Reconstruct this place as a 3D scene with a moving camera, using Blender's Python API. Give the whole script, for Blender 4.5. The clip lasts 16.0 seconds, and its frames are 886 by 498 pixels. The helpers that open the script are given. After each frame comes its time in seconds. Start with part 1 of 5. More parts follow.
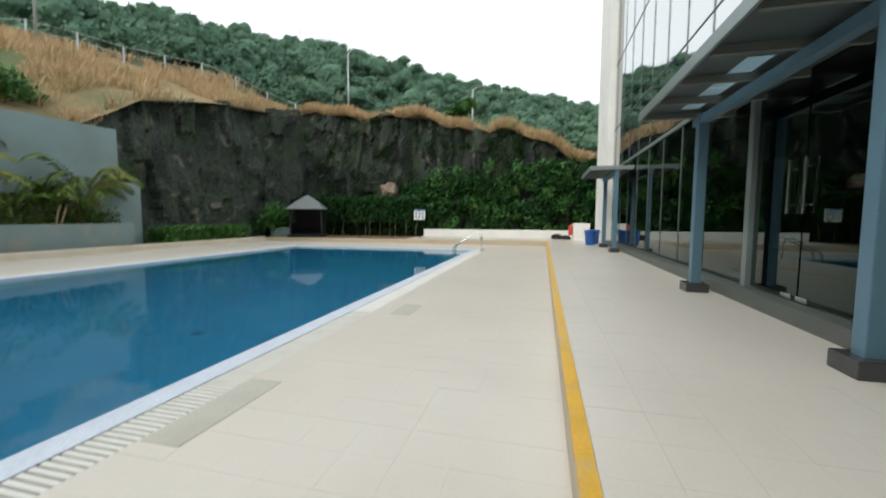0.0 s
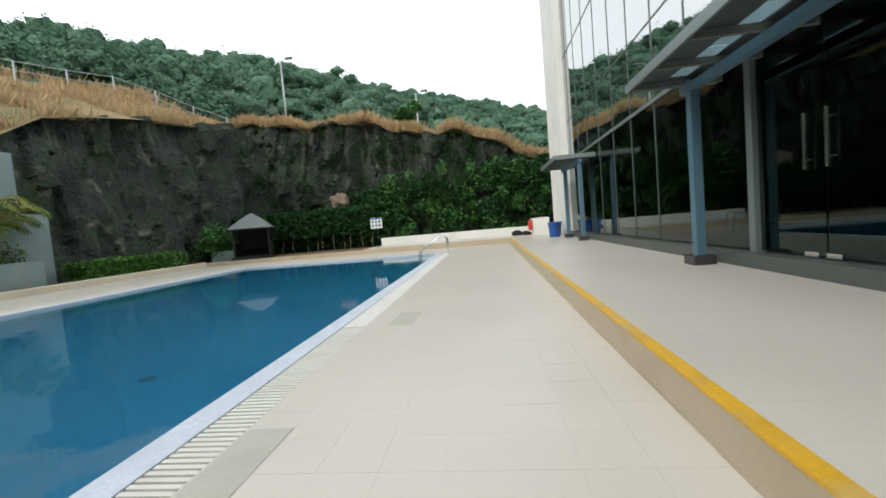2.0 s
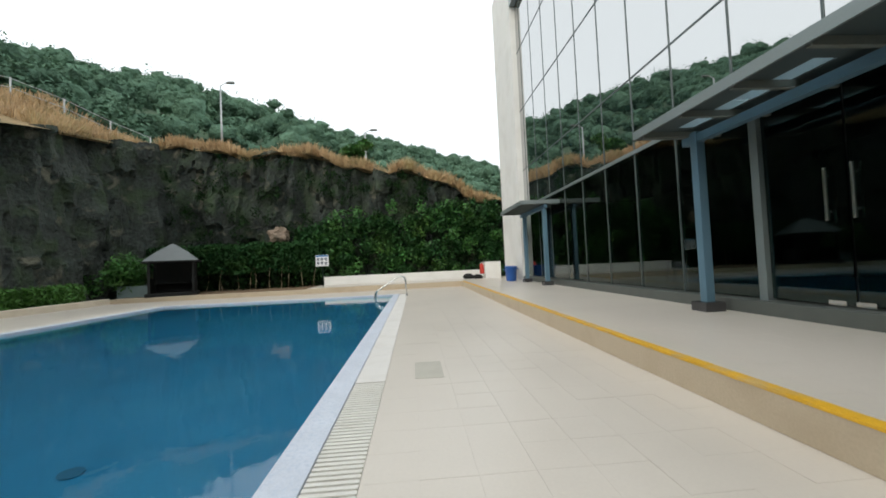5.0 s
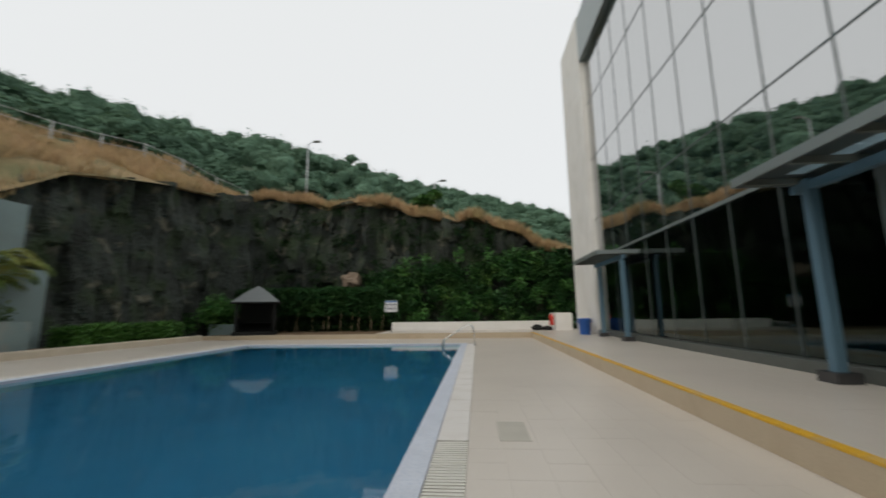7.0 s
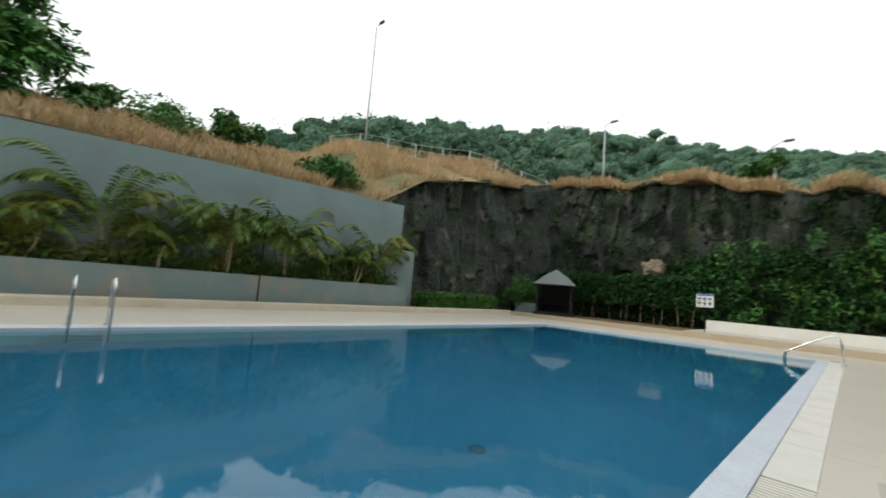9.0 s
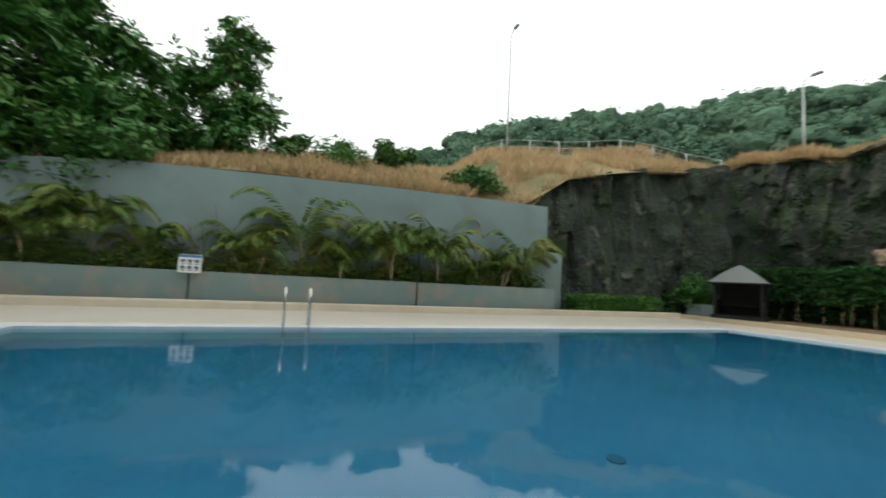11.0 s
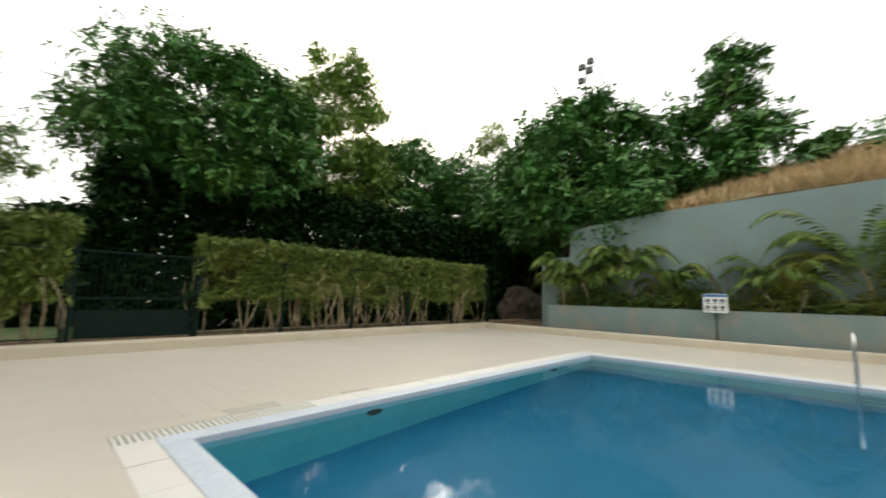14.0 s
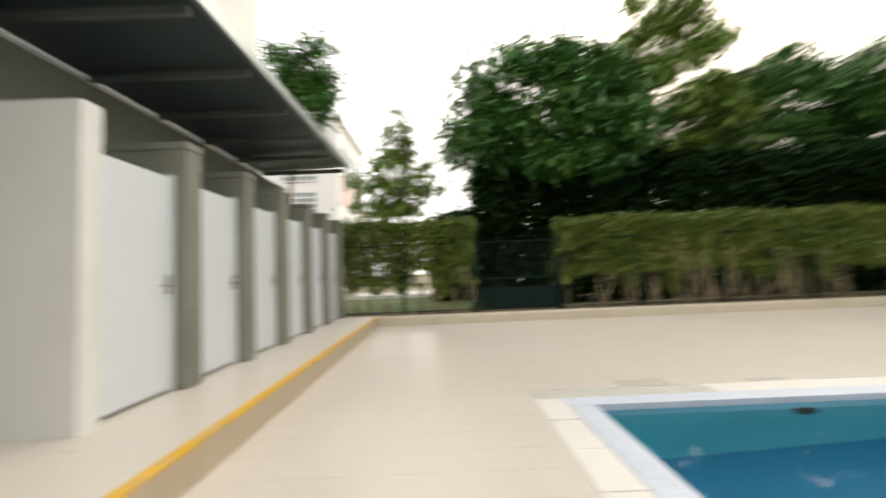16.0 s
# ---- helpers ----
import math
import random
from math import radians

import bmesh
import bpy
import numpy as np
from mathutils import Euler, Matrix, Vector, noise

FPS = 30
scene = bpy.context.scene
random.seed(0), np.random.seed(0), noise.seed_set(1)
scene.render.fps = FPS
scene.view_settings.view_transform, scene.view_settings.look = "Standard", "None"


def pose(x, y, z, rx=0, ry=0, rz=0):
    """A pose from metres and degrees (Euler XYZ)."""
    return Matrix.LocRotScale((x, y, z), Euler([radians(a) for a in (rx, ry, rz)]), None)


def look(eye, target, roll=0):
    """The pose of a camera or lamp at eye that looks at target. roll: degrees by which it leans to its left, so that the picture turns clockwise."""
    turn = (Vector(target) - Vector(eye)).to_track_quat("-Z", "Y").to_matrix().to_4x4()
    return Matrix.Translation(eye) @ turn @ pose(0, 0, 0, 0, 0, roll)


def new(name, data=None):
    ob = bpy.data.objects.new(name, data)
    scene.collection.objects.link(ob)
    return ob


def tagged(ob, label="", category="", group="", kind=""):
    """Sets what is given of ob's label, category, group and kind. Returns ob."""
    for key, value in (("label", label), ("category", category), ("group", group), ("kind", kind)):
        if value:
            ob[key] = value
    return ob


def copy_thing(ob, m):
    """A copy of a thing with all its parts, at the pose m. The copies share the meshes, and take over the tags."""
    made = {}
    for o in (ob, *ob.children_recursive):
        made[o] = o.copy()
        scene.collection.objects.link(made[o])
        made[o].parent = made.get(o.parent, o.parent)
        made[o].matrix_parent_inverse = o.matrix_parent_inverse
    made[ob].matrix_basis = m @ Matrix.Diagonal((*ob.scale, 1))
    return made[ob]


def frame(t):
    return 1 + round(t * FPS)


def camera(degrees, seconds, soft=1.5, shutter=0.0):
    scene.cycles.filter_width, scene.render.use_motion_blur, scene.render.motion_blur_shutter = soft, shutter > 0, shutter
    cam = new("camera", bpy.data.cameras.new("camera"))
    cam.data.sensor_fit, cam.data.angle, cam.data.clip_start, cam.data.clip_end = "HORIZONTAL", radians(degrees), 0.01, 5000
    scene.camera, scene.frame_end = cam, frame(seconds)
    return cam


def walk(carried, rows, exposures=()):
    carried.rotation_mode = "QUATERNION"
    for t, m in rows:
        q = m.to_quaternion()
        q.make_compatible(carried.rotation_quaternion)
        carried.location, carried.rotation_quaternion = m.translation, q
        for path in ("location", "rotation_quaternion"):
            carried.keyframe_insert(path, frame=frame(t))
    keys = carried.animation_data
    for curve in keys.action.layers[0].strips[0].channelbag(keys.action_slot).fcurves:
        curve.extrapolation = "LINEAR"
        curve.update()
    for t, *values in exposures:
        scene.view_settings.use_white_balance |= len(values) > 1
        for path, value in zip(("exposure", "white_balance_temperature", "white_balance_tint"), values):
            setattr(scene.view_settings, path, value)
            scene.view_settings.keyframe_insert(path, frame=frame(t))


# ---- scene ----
cam = camera(96.0, 16.0, soft=1.7, shutter=0.5)
PATH = [
    (0, (2.98, 2.856, 1.399), (2.498, 4.79, 1.242), 0.2),
    (0.5, (2.832, 2.943, 1.355), (2.48, 4.912, 1.37), -3.1),
    (1, (2.619, 3.051, 1.31), (2.487, 5.046, 1.303), -2.4),
    (1.5, (2.405, 3.307, 1.197), (2.221, 5.296, 1.1), -5.4),
    (2, (2.154, 3.432, 1.186), (1.925, 5.415, 1.064), -4.9),
    (2.5, (1.875, 3.624, 1.162), (1.665, 5.613, 1.173), -3.8),
    (3, (1.562, 3.684, 1.17), (1.164, 5.644, 1.158), -5.4),
    (3.5, (1.256, 3.858, 1.124), (0.99, 5.839, 1.057), -7.2),
    (4, (1.12, 3.965, 1.122), (1.132, 5.964, 1.066), -4.8),
    (6.5, (0.678, 4.108, 1.271), (0.86, 6.08, 1.546), -2.4),
    (7, (0.664, 4.096, 1.233), (0.502, 6.065, 1.545), -0.8),
    (7.5, (0.367, 4.038, 1.258), (-0.175, 5.941, 1.547), 2.4),
    (8, (0.507, 4.212, 1.216), (-0.429, 5.951, 1.535), 3.7),
    (8.5, (0.638, 4.243, 1.175), (-0.571, 5.808, 1.473), 3.5),
    (9, (0.742, 4.266, 1.184), (-0.69, 5.648, 1.38), 4.6),
    (11.5, (1.156, 4.36, 1.294), (-0.813, 4.671, 1.45), 2.3),
    (12, (1.128, 4.332, 1.336), (-0.837, 4.003, 1.513), 3.0),
    (12.5, (1.118, 4.373, 1.338), (-0.775, 3.758, 1.53), 2.7),
    (13, (1.198, 4.382, 1.354), (-0.579, 3.496, 1.593), 1.4),
    (13.5, (1.18, 4.294, 1.345), (-0.351, 3.031, 1.59), 0.6),
    (14, (1.219, 4.279, 1.356), (-0.216, 2.906, 1.591), 1.4),
    (14.5, (1.344, 4.262, 1.409), (0.366, 2.526, 1.583), 0.5),
    (15, (1.326, 4.191, 1.374), (0.499, 2.381, 1.574), 0.3),
    (15.5, (1.351, 4.185, 1.371), (0.557, 2.36, 1.571), 1.3),
    (16, (1.446, 3.985, 1.353), (1.436, 1.988, 1.471), -2.3),
]
walk(cam, [(t, look(eye, target, roll)) for t, eye, target, roll in PATH],
     exposures=[(0, 0.3, 6300, 5), (4, 0.26, 6250, 5), (6.3, -0.28, 6550, 9), (7.5, -0.6, 6600, 9), (8.4, -0.4, 6550, 6), (9, 0.1, 6550, 4), (11.4, 0.25, 6650, 3), (13.5, 0.5, 6950, 5), (15, 0.6, 7050, 8), (16, 0.68, 7150, 10)])

# ---- world, sun, exposure ----
SUN_ELEVATION, SUN_TURN = radians(28), radians(215)
world = bpy.data.worlds.new("overcast_sky")
scene.world = world
world.use_nodes = True
wn, wl = world.node_tree.nodes, world.node_tree.links
sky = wn.new("ShaderNodeTexSky")
sky.sky_type, sky.sun_disc = "NISHITA", False
sky.sun_elevation, sky.sun_rotation = SUN_ELEVATION, SUN_TURN
sky.air_density, sky.dust_density, sky.ozone_density = 1.0, 6.0, 1.0
veil = wn.new("ShaderNodeMix")
veil.data_type = "RGBA"
veil.inputs[0].default_value = 0.82
veil.inputs[7].default_value = (14.0, 14.3, 14.5, 1)
wl.new(sky.outputs[0], veil.inputs[6])
wl.new(veil.outputs[2], wn["Background"].inputs[0])
wn["Background"].inputs[1].default_value = 0.1
sun = new("sun", bpy.data.lights.new("sun", "SUN"))
sun.data.energy, sun.data.angle, sun.data.color = 0.7, radians(25), (1.0, 0.93, 0.84)
sun.matrix_world = look((0, 0, 60), Vector((0, 0, 60)) - 10 * Vector((math.sin(SUN_TURN) * math.cos(SUN_ELEVATION), math.cos(SUN_TURN) * math.cos(SUN_ELEVATION), math.sin(SUN_ELEVATION))))


# ---- materials ----
def mat(name, base, rough=0.6, var=0.12, scale=3.0, fine=60.0, bump=0.1, metal=0.0, stain=None, stain_amount=0.0, stain_scale=0.8, island=0.0, obj=0.0, spec=0.5, height=0.01, blotch=None, blotch_scale=0.9):
    """Base colour with coarse and fine variation, optional stains of a second colour, and fine relief."""
    m = bpy.data.materials.new(name)
    m.use_nodes = True
    n, k = m.node_tree.nodes, m.node_tree.links
    b = n["Principled BSDF"]
    geo = n.new("ShaderNodeNewGeometry")
    big, small = n.new("ShaderNodeTexNoise"), n.new("ShaderNodeTexNoise")
    for t, s, d in ((big, scale, 5), (small, fine, 3)):
        t.inputs["Scale"].default_value, t.inputs["Detail"].default_value = s, d
        k.new(geo.outputs["Position"], t.inputs["Vector"])
    add = n.new("ShaderNodeMath")
    add.operation = "ADD"
    k.new(big.outputs[0], add.inputs[0]), k.new(small.outputs[0], add.inputs[1])
    last = add
    for amount, node, out in ((island, geo, "Random Per Island"), (obj, None, "Random")):
        if amount:
            src = node or n.new("ShaderNodeObjectInfo")
            mul = n.new("ShaderNodeMath")
            mul.operation = "MULTIPLY_ADD"
            mul.inputs[1].default_value = amount
            k.new(src.outputs[out], mul.inputs[0]), k.new(last.outputs[0], mul.inputs[2])
            last = mul
    rng = n.new("ShaderNodeMapRange")
    rng.inputs[1].default_value, rng.inputs[2].default_value = 0.6, 1.4 + island + obj
    rng.inputs[3].default_value, rng.inputs[4].default_value = 1 - var, 1 + var
    k.new(last.outputs[0], rng.inputs[0])
    col = n.new("ShaderNodeMix")
    col.data_type, col.blend_type = "RGBA", "MULTIPLY"
    col.inputs[0].default_value = 1
    col.inputs[6].default_value = (*base, 1)
    k.new(rng.outputs[0], col.inputs[7])
    out = col
    if stain:
        st = n.new("ShaderNodeTexNoise")
        st.inputs["Scale"].default_value, st.inputs["Detail"].default_value = stain_scale, 8
        k.new(geo.outputs["Position"], st.inputs["Vector"])
        r2 = n.new("ShaderNodeMapRange")
        r2.inputs[1].default_value, r2.inputs[2].default_value, r2.inputs[4].default_value = 0.48, 0.68, stain_amount
        k.new(st.outputs[0], r2.inputs[0])
        mx = n.new("ShaderNodeMix")
        mx.data_type = "RGBA"
        mx.inputs[7].default_value = (*stain, 1)
        k.new(r2.outputs[0], mx.inputs[0]), k.new(col.outputs[2], mx.inputs[6])
        out = mx
    if blotch:
        bt = n.new("ShaderNodeTexNoise")
        bt.inputs["Scale"].default_value, bt.inputs["Detail"].default_value, bt.inputs["Distortion"].default_value = blotch_scale, 6, 0.6
        k.new(geo.outputs["Position"], bt.inputs["Vector"])
        r3 = n.new("ShaderNodeMapRange")
        r3.inputs[1].default_value, r3.inputs[2].default_value, r3.inputs[4].default_value = 0.59, 0.68, 0.85
        k.new(bt.outputs[0], r3.inputs[0])
        m3 = n.new("ShaderNodeMix")
        m3.data_type = "RGBA"
        m3.inputs[7].default_value = (*blotch, 1)
        k.new(r3.outputs[0], m3.inputs[0]), k.new(out.outputs[2], m3.inputs[6])
        out = m3
    k.new(out.outputs[2], b.inputs["Base Color"])
    b.inputs["Roughness"].default_value, b.inputs["Metallic"].default_value = rough, metal
    b.inputs["Specular IOR Level"].default_value = spec
    if bump:
        bp = n.new("ShaderNodeBump")
        bp.inputs["Strength"].default_value, bp.inputs["Distance"].default_value = bump, height
        k.new(last.outputs[0], bp.inputs["Height"]), k.new(bp.outputs[0], b.inputs["Normal"])
    return m


def leaf_mat(name, base, var=0.5, warm=(0.2, 0.16, 0.03), warm_amount=0.15, scale=0.7, spec=0.3):
    m = mat(name, base, 0.5, var, scale, 9.0, 0.0, island=0.9, stain=warm, stain_amount=warm_amount, stain_scale=0.9, spec=spec)
    return m


DECK = mat("deck_tile", (0.65, 0.59, 0.515), 0.32, 0.04, 0.9, 45, 0.05, obj=0.07, stain=(0.53, 0.48, 0.41), stain_amount=0.35, stain_scale=0.5)
DECK_REST = mat("deck_tile_field", (0.65, 0.59, 0.515), 0.32, 0.04, 0.9, 45, 0.05, island=0.07, stain=(0.53, 0.48, 0.41), stain_amount=0.35, stain_scale=0.5)
GROUT = mat("grout", (0.63, 0.57, 0.495), 0.6, 0.1)
RISER = mat("riser_tile", (0.52, 0.43, 0.31), 0.5, 0.1, 2, 50, 0.05, stain=(0.35, 0.27, 0.18), stain_amount=0.4, stain_scale=2)
YELLOW = mat("yellow_paint", (0.72, 0.40, 0.02), 0.5, 0.15, 4, 70, 0.1, stain=(0.55, 0.42, 0.22), stain_amount=0.6, stain_scale=5)
KERBTILE = mat("kerb_tile", (0.60, 0.53, 0.42), 0.5, 0.1, 2, 50, 0.05, stain=(0.50, 0.42, 0.31), stain_amount=0.45, stain_scale=1.5)
VERGE = mat("verge_grass", (0.06, 0.10, 0.03), 0.95, 0.4, 1.0, 14, 0.6, height=0.04, stain=(0.14, 0.12, 0.05), stain_amount=0.6, stain_scale=0.8)
ROADC = mat("concrete_road", (0.42, 0.41, 0.39), 0.85, 0.12, 0.7, 20, 0.15)
COPING = mat("coping_mosaic", (0.60, 0.64, 0.72), 0.45, 0.14, 3, 90, 0.15, stain=(0.42, 0.50, 0.62), stain_amount=0.5, stain_scale=30)
GRATE = mat("white_plastic_grating", (0.74, 0.72, 0.66), 0.45, 0.08, 3, 60, 0.05, obj=0.3, stain=(0.5, 0.47, 0.4), stain_amount=0.4, stain_scale=3)
POOLT = mat("pool_mosaic", (0.022, 0.215, 0.375), 0.35, 0.16, 1.2, 40, 0.05, stain=(0.04, 0.26, 0.42), stain_amount=0.6, stain_scale=0.4)
TEAL = mat("pool_wall_mosaic", (0.12, 0.52, 0.58), 0.35, 0.14, 1.2, 40, 0.05)
GREYWALL = mat("grey_blue_render", (0.205, 0.272, 0.268), 0.8, 0.12, 0.6, 30, 0.15, stain=(0.18, 0.215, 0.215), stain_amount=0.7, stain_scale=0.7)
PLANTER = mat("stained_grey_render", (0.205, 0.272, 0.268), 0.8, 0.12, 0.6, 30, 0.15, stain=(0.40, 0.30, 0.22), stain_amount=0.5, stain_scale=1.3)
PATCH = mat("worn_patch_tile", (0.50, 0.47, 0.40), 0.5, 0.12, 2, 50, 0.05, stain=(0.42, 0.39, 0.33), stain_amount=0.5, stain_scale=3)
WHITEWALL = mat("white_paint", (0.78, 0.77, 0.74), 0.65, 0.06, 0.8, 40, 0.08, stain=(0.6, 0.58, 0.53), stain_amount=0.3, stain_scale=1.2)
DARKGREY = mat("dark_grey_paint", (0.14, 0.155, 0.14), 0.65, 0.1, 1.5, 40, 0.08)
OLIVE = mat("olive_grey_wall", (0.24, 0.24, 0.20), 0.8, 0.12, 1, 40, 0.1, stain=(0.17, 0.17, 0.14), stain_amount=0.5)
STEELBLUE = mat("blue_grey_steel", (0.11, 0.20, 0.27), 0.45, 0.08, 2, 60, 0.04, metal=0.15)
ALU = mat("aluminium_frame", (0.26, 0.30, 0.30), 0.4, 0.06, 2, 60, 0.03, metal=0.5)
MULLION = mat("anodised_mullion", (0.10, 0.125, 0.125), 0.45, 0.06, 2, 60, 0.03, metal=0.4)
CANOPY = mat("canopy_sheet", (0.075, 0.10, 0.105), 0.45, 0.08, 1.5, 40, 0.04, metal=0.3)
GRANITE = mat("black_granite", (0.05, 0.05, 0.052), 0.25, 0.3, 3, 140, 0.03)
SILL = mat("grey_stone_sill", (0.095, 0.105, 0.095), 0.5, 0.15, 3, 90, 0.05, stain=(0.12, 0.12, 0.11), stain_amount=0.5)
STEEL = mat("stainless_steel", (0.72, 0.72, 0.70), 0.22, 0.05, 3, 60, 0.0, metal=1.0)
DOORW = mat("white_laminate", (0.74, 0.77, 0.80), 0.35, 0.03, 1, 40, 0.02)
SOIL = mat("soil", (0.16, 0.10, 0.055), 0.95, 0.3, 1.5, 30, 0.5, height=0.03, stain=(0.26, 0.19, 0.1), stain_amount=0.6, stain_scale=2)
GRASSGROUND = mat("dry_hill_ground", (0.23, 0.165, 0.08), 0.95, 0.35, 0.3, 4, 0.4, height=0.1, stain=(0.075, 0.105, 0.04), stain_amount=0.95, stain_scale=0.22)
GROUND = mat("ground_earth", (0.18, 0.16, 0.10), 0.95, 0.3, 0.2, 5, 0.3, stain=(0.10, 0.13, 0.05), stain_amount=0.8, stain_scale=0.1)
STRAW = leaf_mat("dry_grass", (0.47, 0.325, 0.175), 0.4, (0.26, 0.25, 0.09), 0.45)
ROCK = mat("basalt_rock", (0.034, 0.042, 0.035), 0.92, 0.75, 0.7, 6.0, 1.0, height=0.15, stain=(0.036, 0.060, 0.024), stain_amount=0.85, stain_scale=0.8, blotch=(0.13, 0.125, 0.09), blotch_scale=1.1)
# distance haze put into both hill colours: paler and bluer than near leaves
LEAFHILL = mat("haze_toned_leaves", (0.120, 0.205, 0.140), 0.85, 0.25, 0.12, 2.0, 0.0, island=0.45, stain=(0.15, 0.22, 0.11), stain_amount=0.4, stain_scale=0.25, spec=0.03)
LEAFHILLIN = mat("haze_toned_crown", (0.110, 0.190, 0.130), 0.9, 0.45, 0.5, 2.6, 1.0, island=0.5, spec=0.03, height=0.6)
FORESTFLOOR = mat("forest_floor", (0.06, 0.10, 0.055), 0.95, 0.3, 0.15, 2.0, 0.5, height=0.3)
LEAFSHRUB = leaf_mat("clipped_shrub_leaves", (0.065, 0.17, 0.03), 0.5, (0.10, 0.20, 0.04), 0.4, 0.8)
COVERSLAB = mat("white_cover_slab", (0.73, 0.70, 0.66), 0.5, 0.08, 2, 60, 0.05, obj=0.3, island=0.3, stain=(0.55, 0.51, 0.45), stain_amount=0.4, stain_scale=2)
LEAFTREE = leaf_mat("tree_leaves", (0.055, 0.165, 0.034), 0.65, (0.14, 0.22, 0.035), 0.4, 0.35, 0.4)
LEAFLIGHT = leaf_mat("light_tree_leaves", (0.15, 0.24, 0.045), 0.5, (0.24, 0.27, 0.06), 0.4, 0.35)
LEAFHEDGE = leaf_mat("bamboo_hedge_leaves", (0.125, 0.180, 0.035), 0.65, (0.34, 0.28, 0.10), 0.45, 0.9)
# leaf colour darkened beyond real foliage, with the shade put into it
LEAFSHADE = leaf_mat("shade_darkened_leaves", (0.011, 0.031, 0.009), 0.5, (0.03, 0.065, 0.017), 0.4, 0.6, 0.06)
LEAFFAR = leaf_mat("far_hedge_leaves", (0.028, 0.082, 0.026), 0.55, (0.05, 0.10, 0.02), 0.4, 0.6, 0.1)
LEAFPALM = leaf_mat("palm_leaves", (0.095, 0.160, 0.028), 0.55, (0.30, 0.22, 0.04), 0.42, 0.9)
BARK = mat("bark", (0.13, 0.095, 0.06), 0.9, 0.35, 3, 30, 0.5)
CANE = mat("bamboo_cane", (0.34, 0.27, 0.17), 0.6, 0.5, 3, 30, 0.2)
SHINGLE = mat("grey_roof_sheet", (0.15, 0.165, 0.165), 0.6, 0.12, 2, 30, 0.1)
DARKWOOD = mat("black_stained_wood", (0.018, 0.019, 0.018), 0.75, 0.2, 3, 40, 0.1, spec=0.2)
IRON = mat("dark_green_iron", (0.010, 0.020, 0.017), 0.9, 0.15, 3, 40, 0.05, spec=0.1)
GALV = mat("galvanised_steel", (0.42, 0.44, 0.45), 0.5, 0.08, 2, 40, 0.03, metal=0.4)
REDP = mat("red_plastic", (0.55, 0.04, 0.025), 0.4, 0.06)
BLUEP = mat("blue_plastic", (0.02, 0.11, 0.42), 0.4, 0.06)
SIGNW = mat("sign_white", (0.80, 0.80, 0.80), 0.4, 0.04)
SIGNK = mat("sign_print", (0.10, 0.11, 0.14), 0.5, 0.05)
SIGNB = mat("sign_blue", (0.05, 0.18, 0.40), 0.5, 0.05)
# near-black so that the missing light is in the colour
ROOMD = mat("interior_painted_dark", (0.012, 0.015, 0.015), 0.6, 0.15)
HUT = mat("far_building_white", (0.74, 0.72, 0.72), 0.7, 0.06, 0.3, 10, 0.05)
PINK = mat("far_building_pink", (0.62, 0.50, 0.48), 0.7, 0.06, 0.3, 10, 0.05)
WINDOWD = mat("far_window_glass", (0.16, 0.22, 0.23), 0.1, 0.1)


def glass_mat(name, tint, transmission, ior, rough=0.0):
    m = bpy.data.materials.new(name)
    m.use_nodes = True
    b = m.node_tree.nodes["Principled BSDF"]
    b.inputs["Base Color"].default_value = (*tint, 1)
    b.inputs["Transmission Weight"].default_value = transmission
    b.inputs["IOR"].default_value, b.inputs["Roughness"].default_value = ior, rough
    return m


MIRRORGLASS = glass_mat("coated_facade_glass", (0.010, 0.020, 0.020), 0.0, 7.5, 0.012)
DOORGLASS = glass_mat("tinted_door_glass", (0.12, 0.20, 0.19), 1.0, 1.5)
_b = DOORGLASS.node_tree.nodes["Principled BSDF"]
_b.inputs["Specular Tint"].default_value = (0.78, 1.0, 0.97, 1)

FITTING = mat("blue_black_plastic", (0.02, 0.13, 0.22), 0.5, 0.1)
PALEROCK = mat("pale_pink_rock", (0.25, 0.19, 0.14), 0.9, 0.3, 1.5, 12, 0.8, height=0.05, stain=(0.12, 0.10, 0.07), stain_amount=0.6, stain_scale=2)
FROST = glass_mat("frosted_roof_glass", (0.55, 0.72, 0.80), 0.75, 1.45, 0.5)
WATER = bpy.data.materials.new("pool_water")
WATER.use_nodes = True
_n, _k = WATER.node_tree.nodes, WATER.node_tree.links
_b = _n["Principled BSDF"]
_b.inputs["Base Color"].default_value = (0.62, 0.86, 0.95, 1)
_b.inputs["Transmission Weight"].default_value, _b.inputs["IOR"].default_value, _b.inputs["Roughness"].default_value = 1.0, 1.33, 0.02
_g, _t, _p = _n.new("ShaderNodeNewGeometry"), _n.new("ShaderNodeTexNoise"), _n.new("ShaderNodeBump")
_t.inputs["Scale"].default_value, _t.inputs["Detail"].default_value = 3.2, 3
_p.inputs["Strength"].default_value, _p.inputs["Distance"].default_value = 0.16, 0.012
_k.new(_g.outputs["Position"], _t.inputs["Vector"]), _k.new(_t.outputs[0], _p.inputs["Height"]), _k.new(_p.outputs[0], _b.inputs["Normal"])


# ---- mesh helpers ----
def link(name, bm, material, parent=None, label="", smooth=False):
    me = bpy.data.meshes.new(name)
    bm.to_mesh(me)
    bm.free()
    me.materials.append(material)
    if smooth:
        me.polygons.foreach_set("use_smooth", [True] * len(me.polygons))
    ob = new(name, me)
    ob.parent = parent
    if label:
        ob["label"] = label
    return ob


def part(name, bm, material, parent, label="", smooth=False):
    return link(name, bm, material, parent, label, smooth)


def structure(name, bm, material, label, category="structure", parent=None, kind="structure"):
    return tagged(link(name, bm, material, parent), label, category, kind=kind)


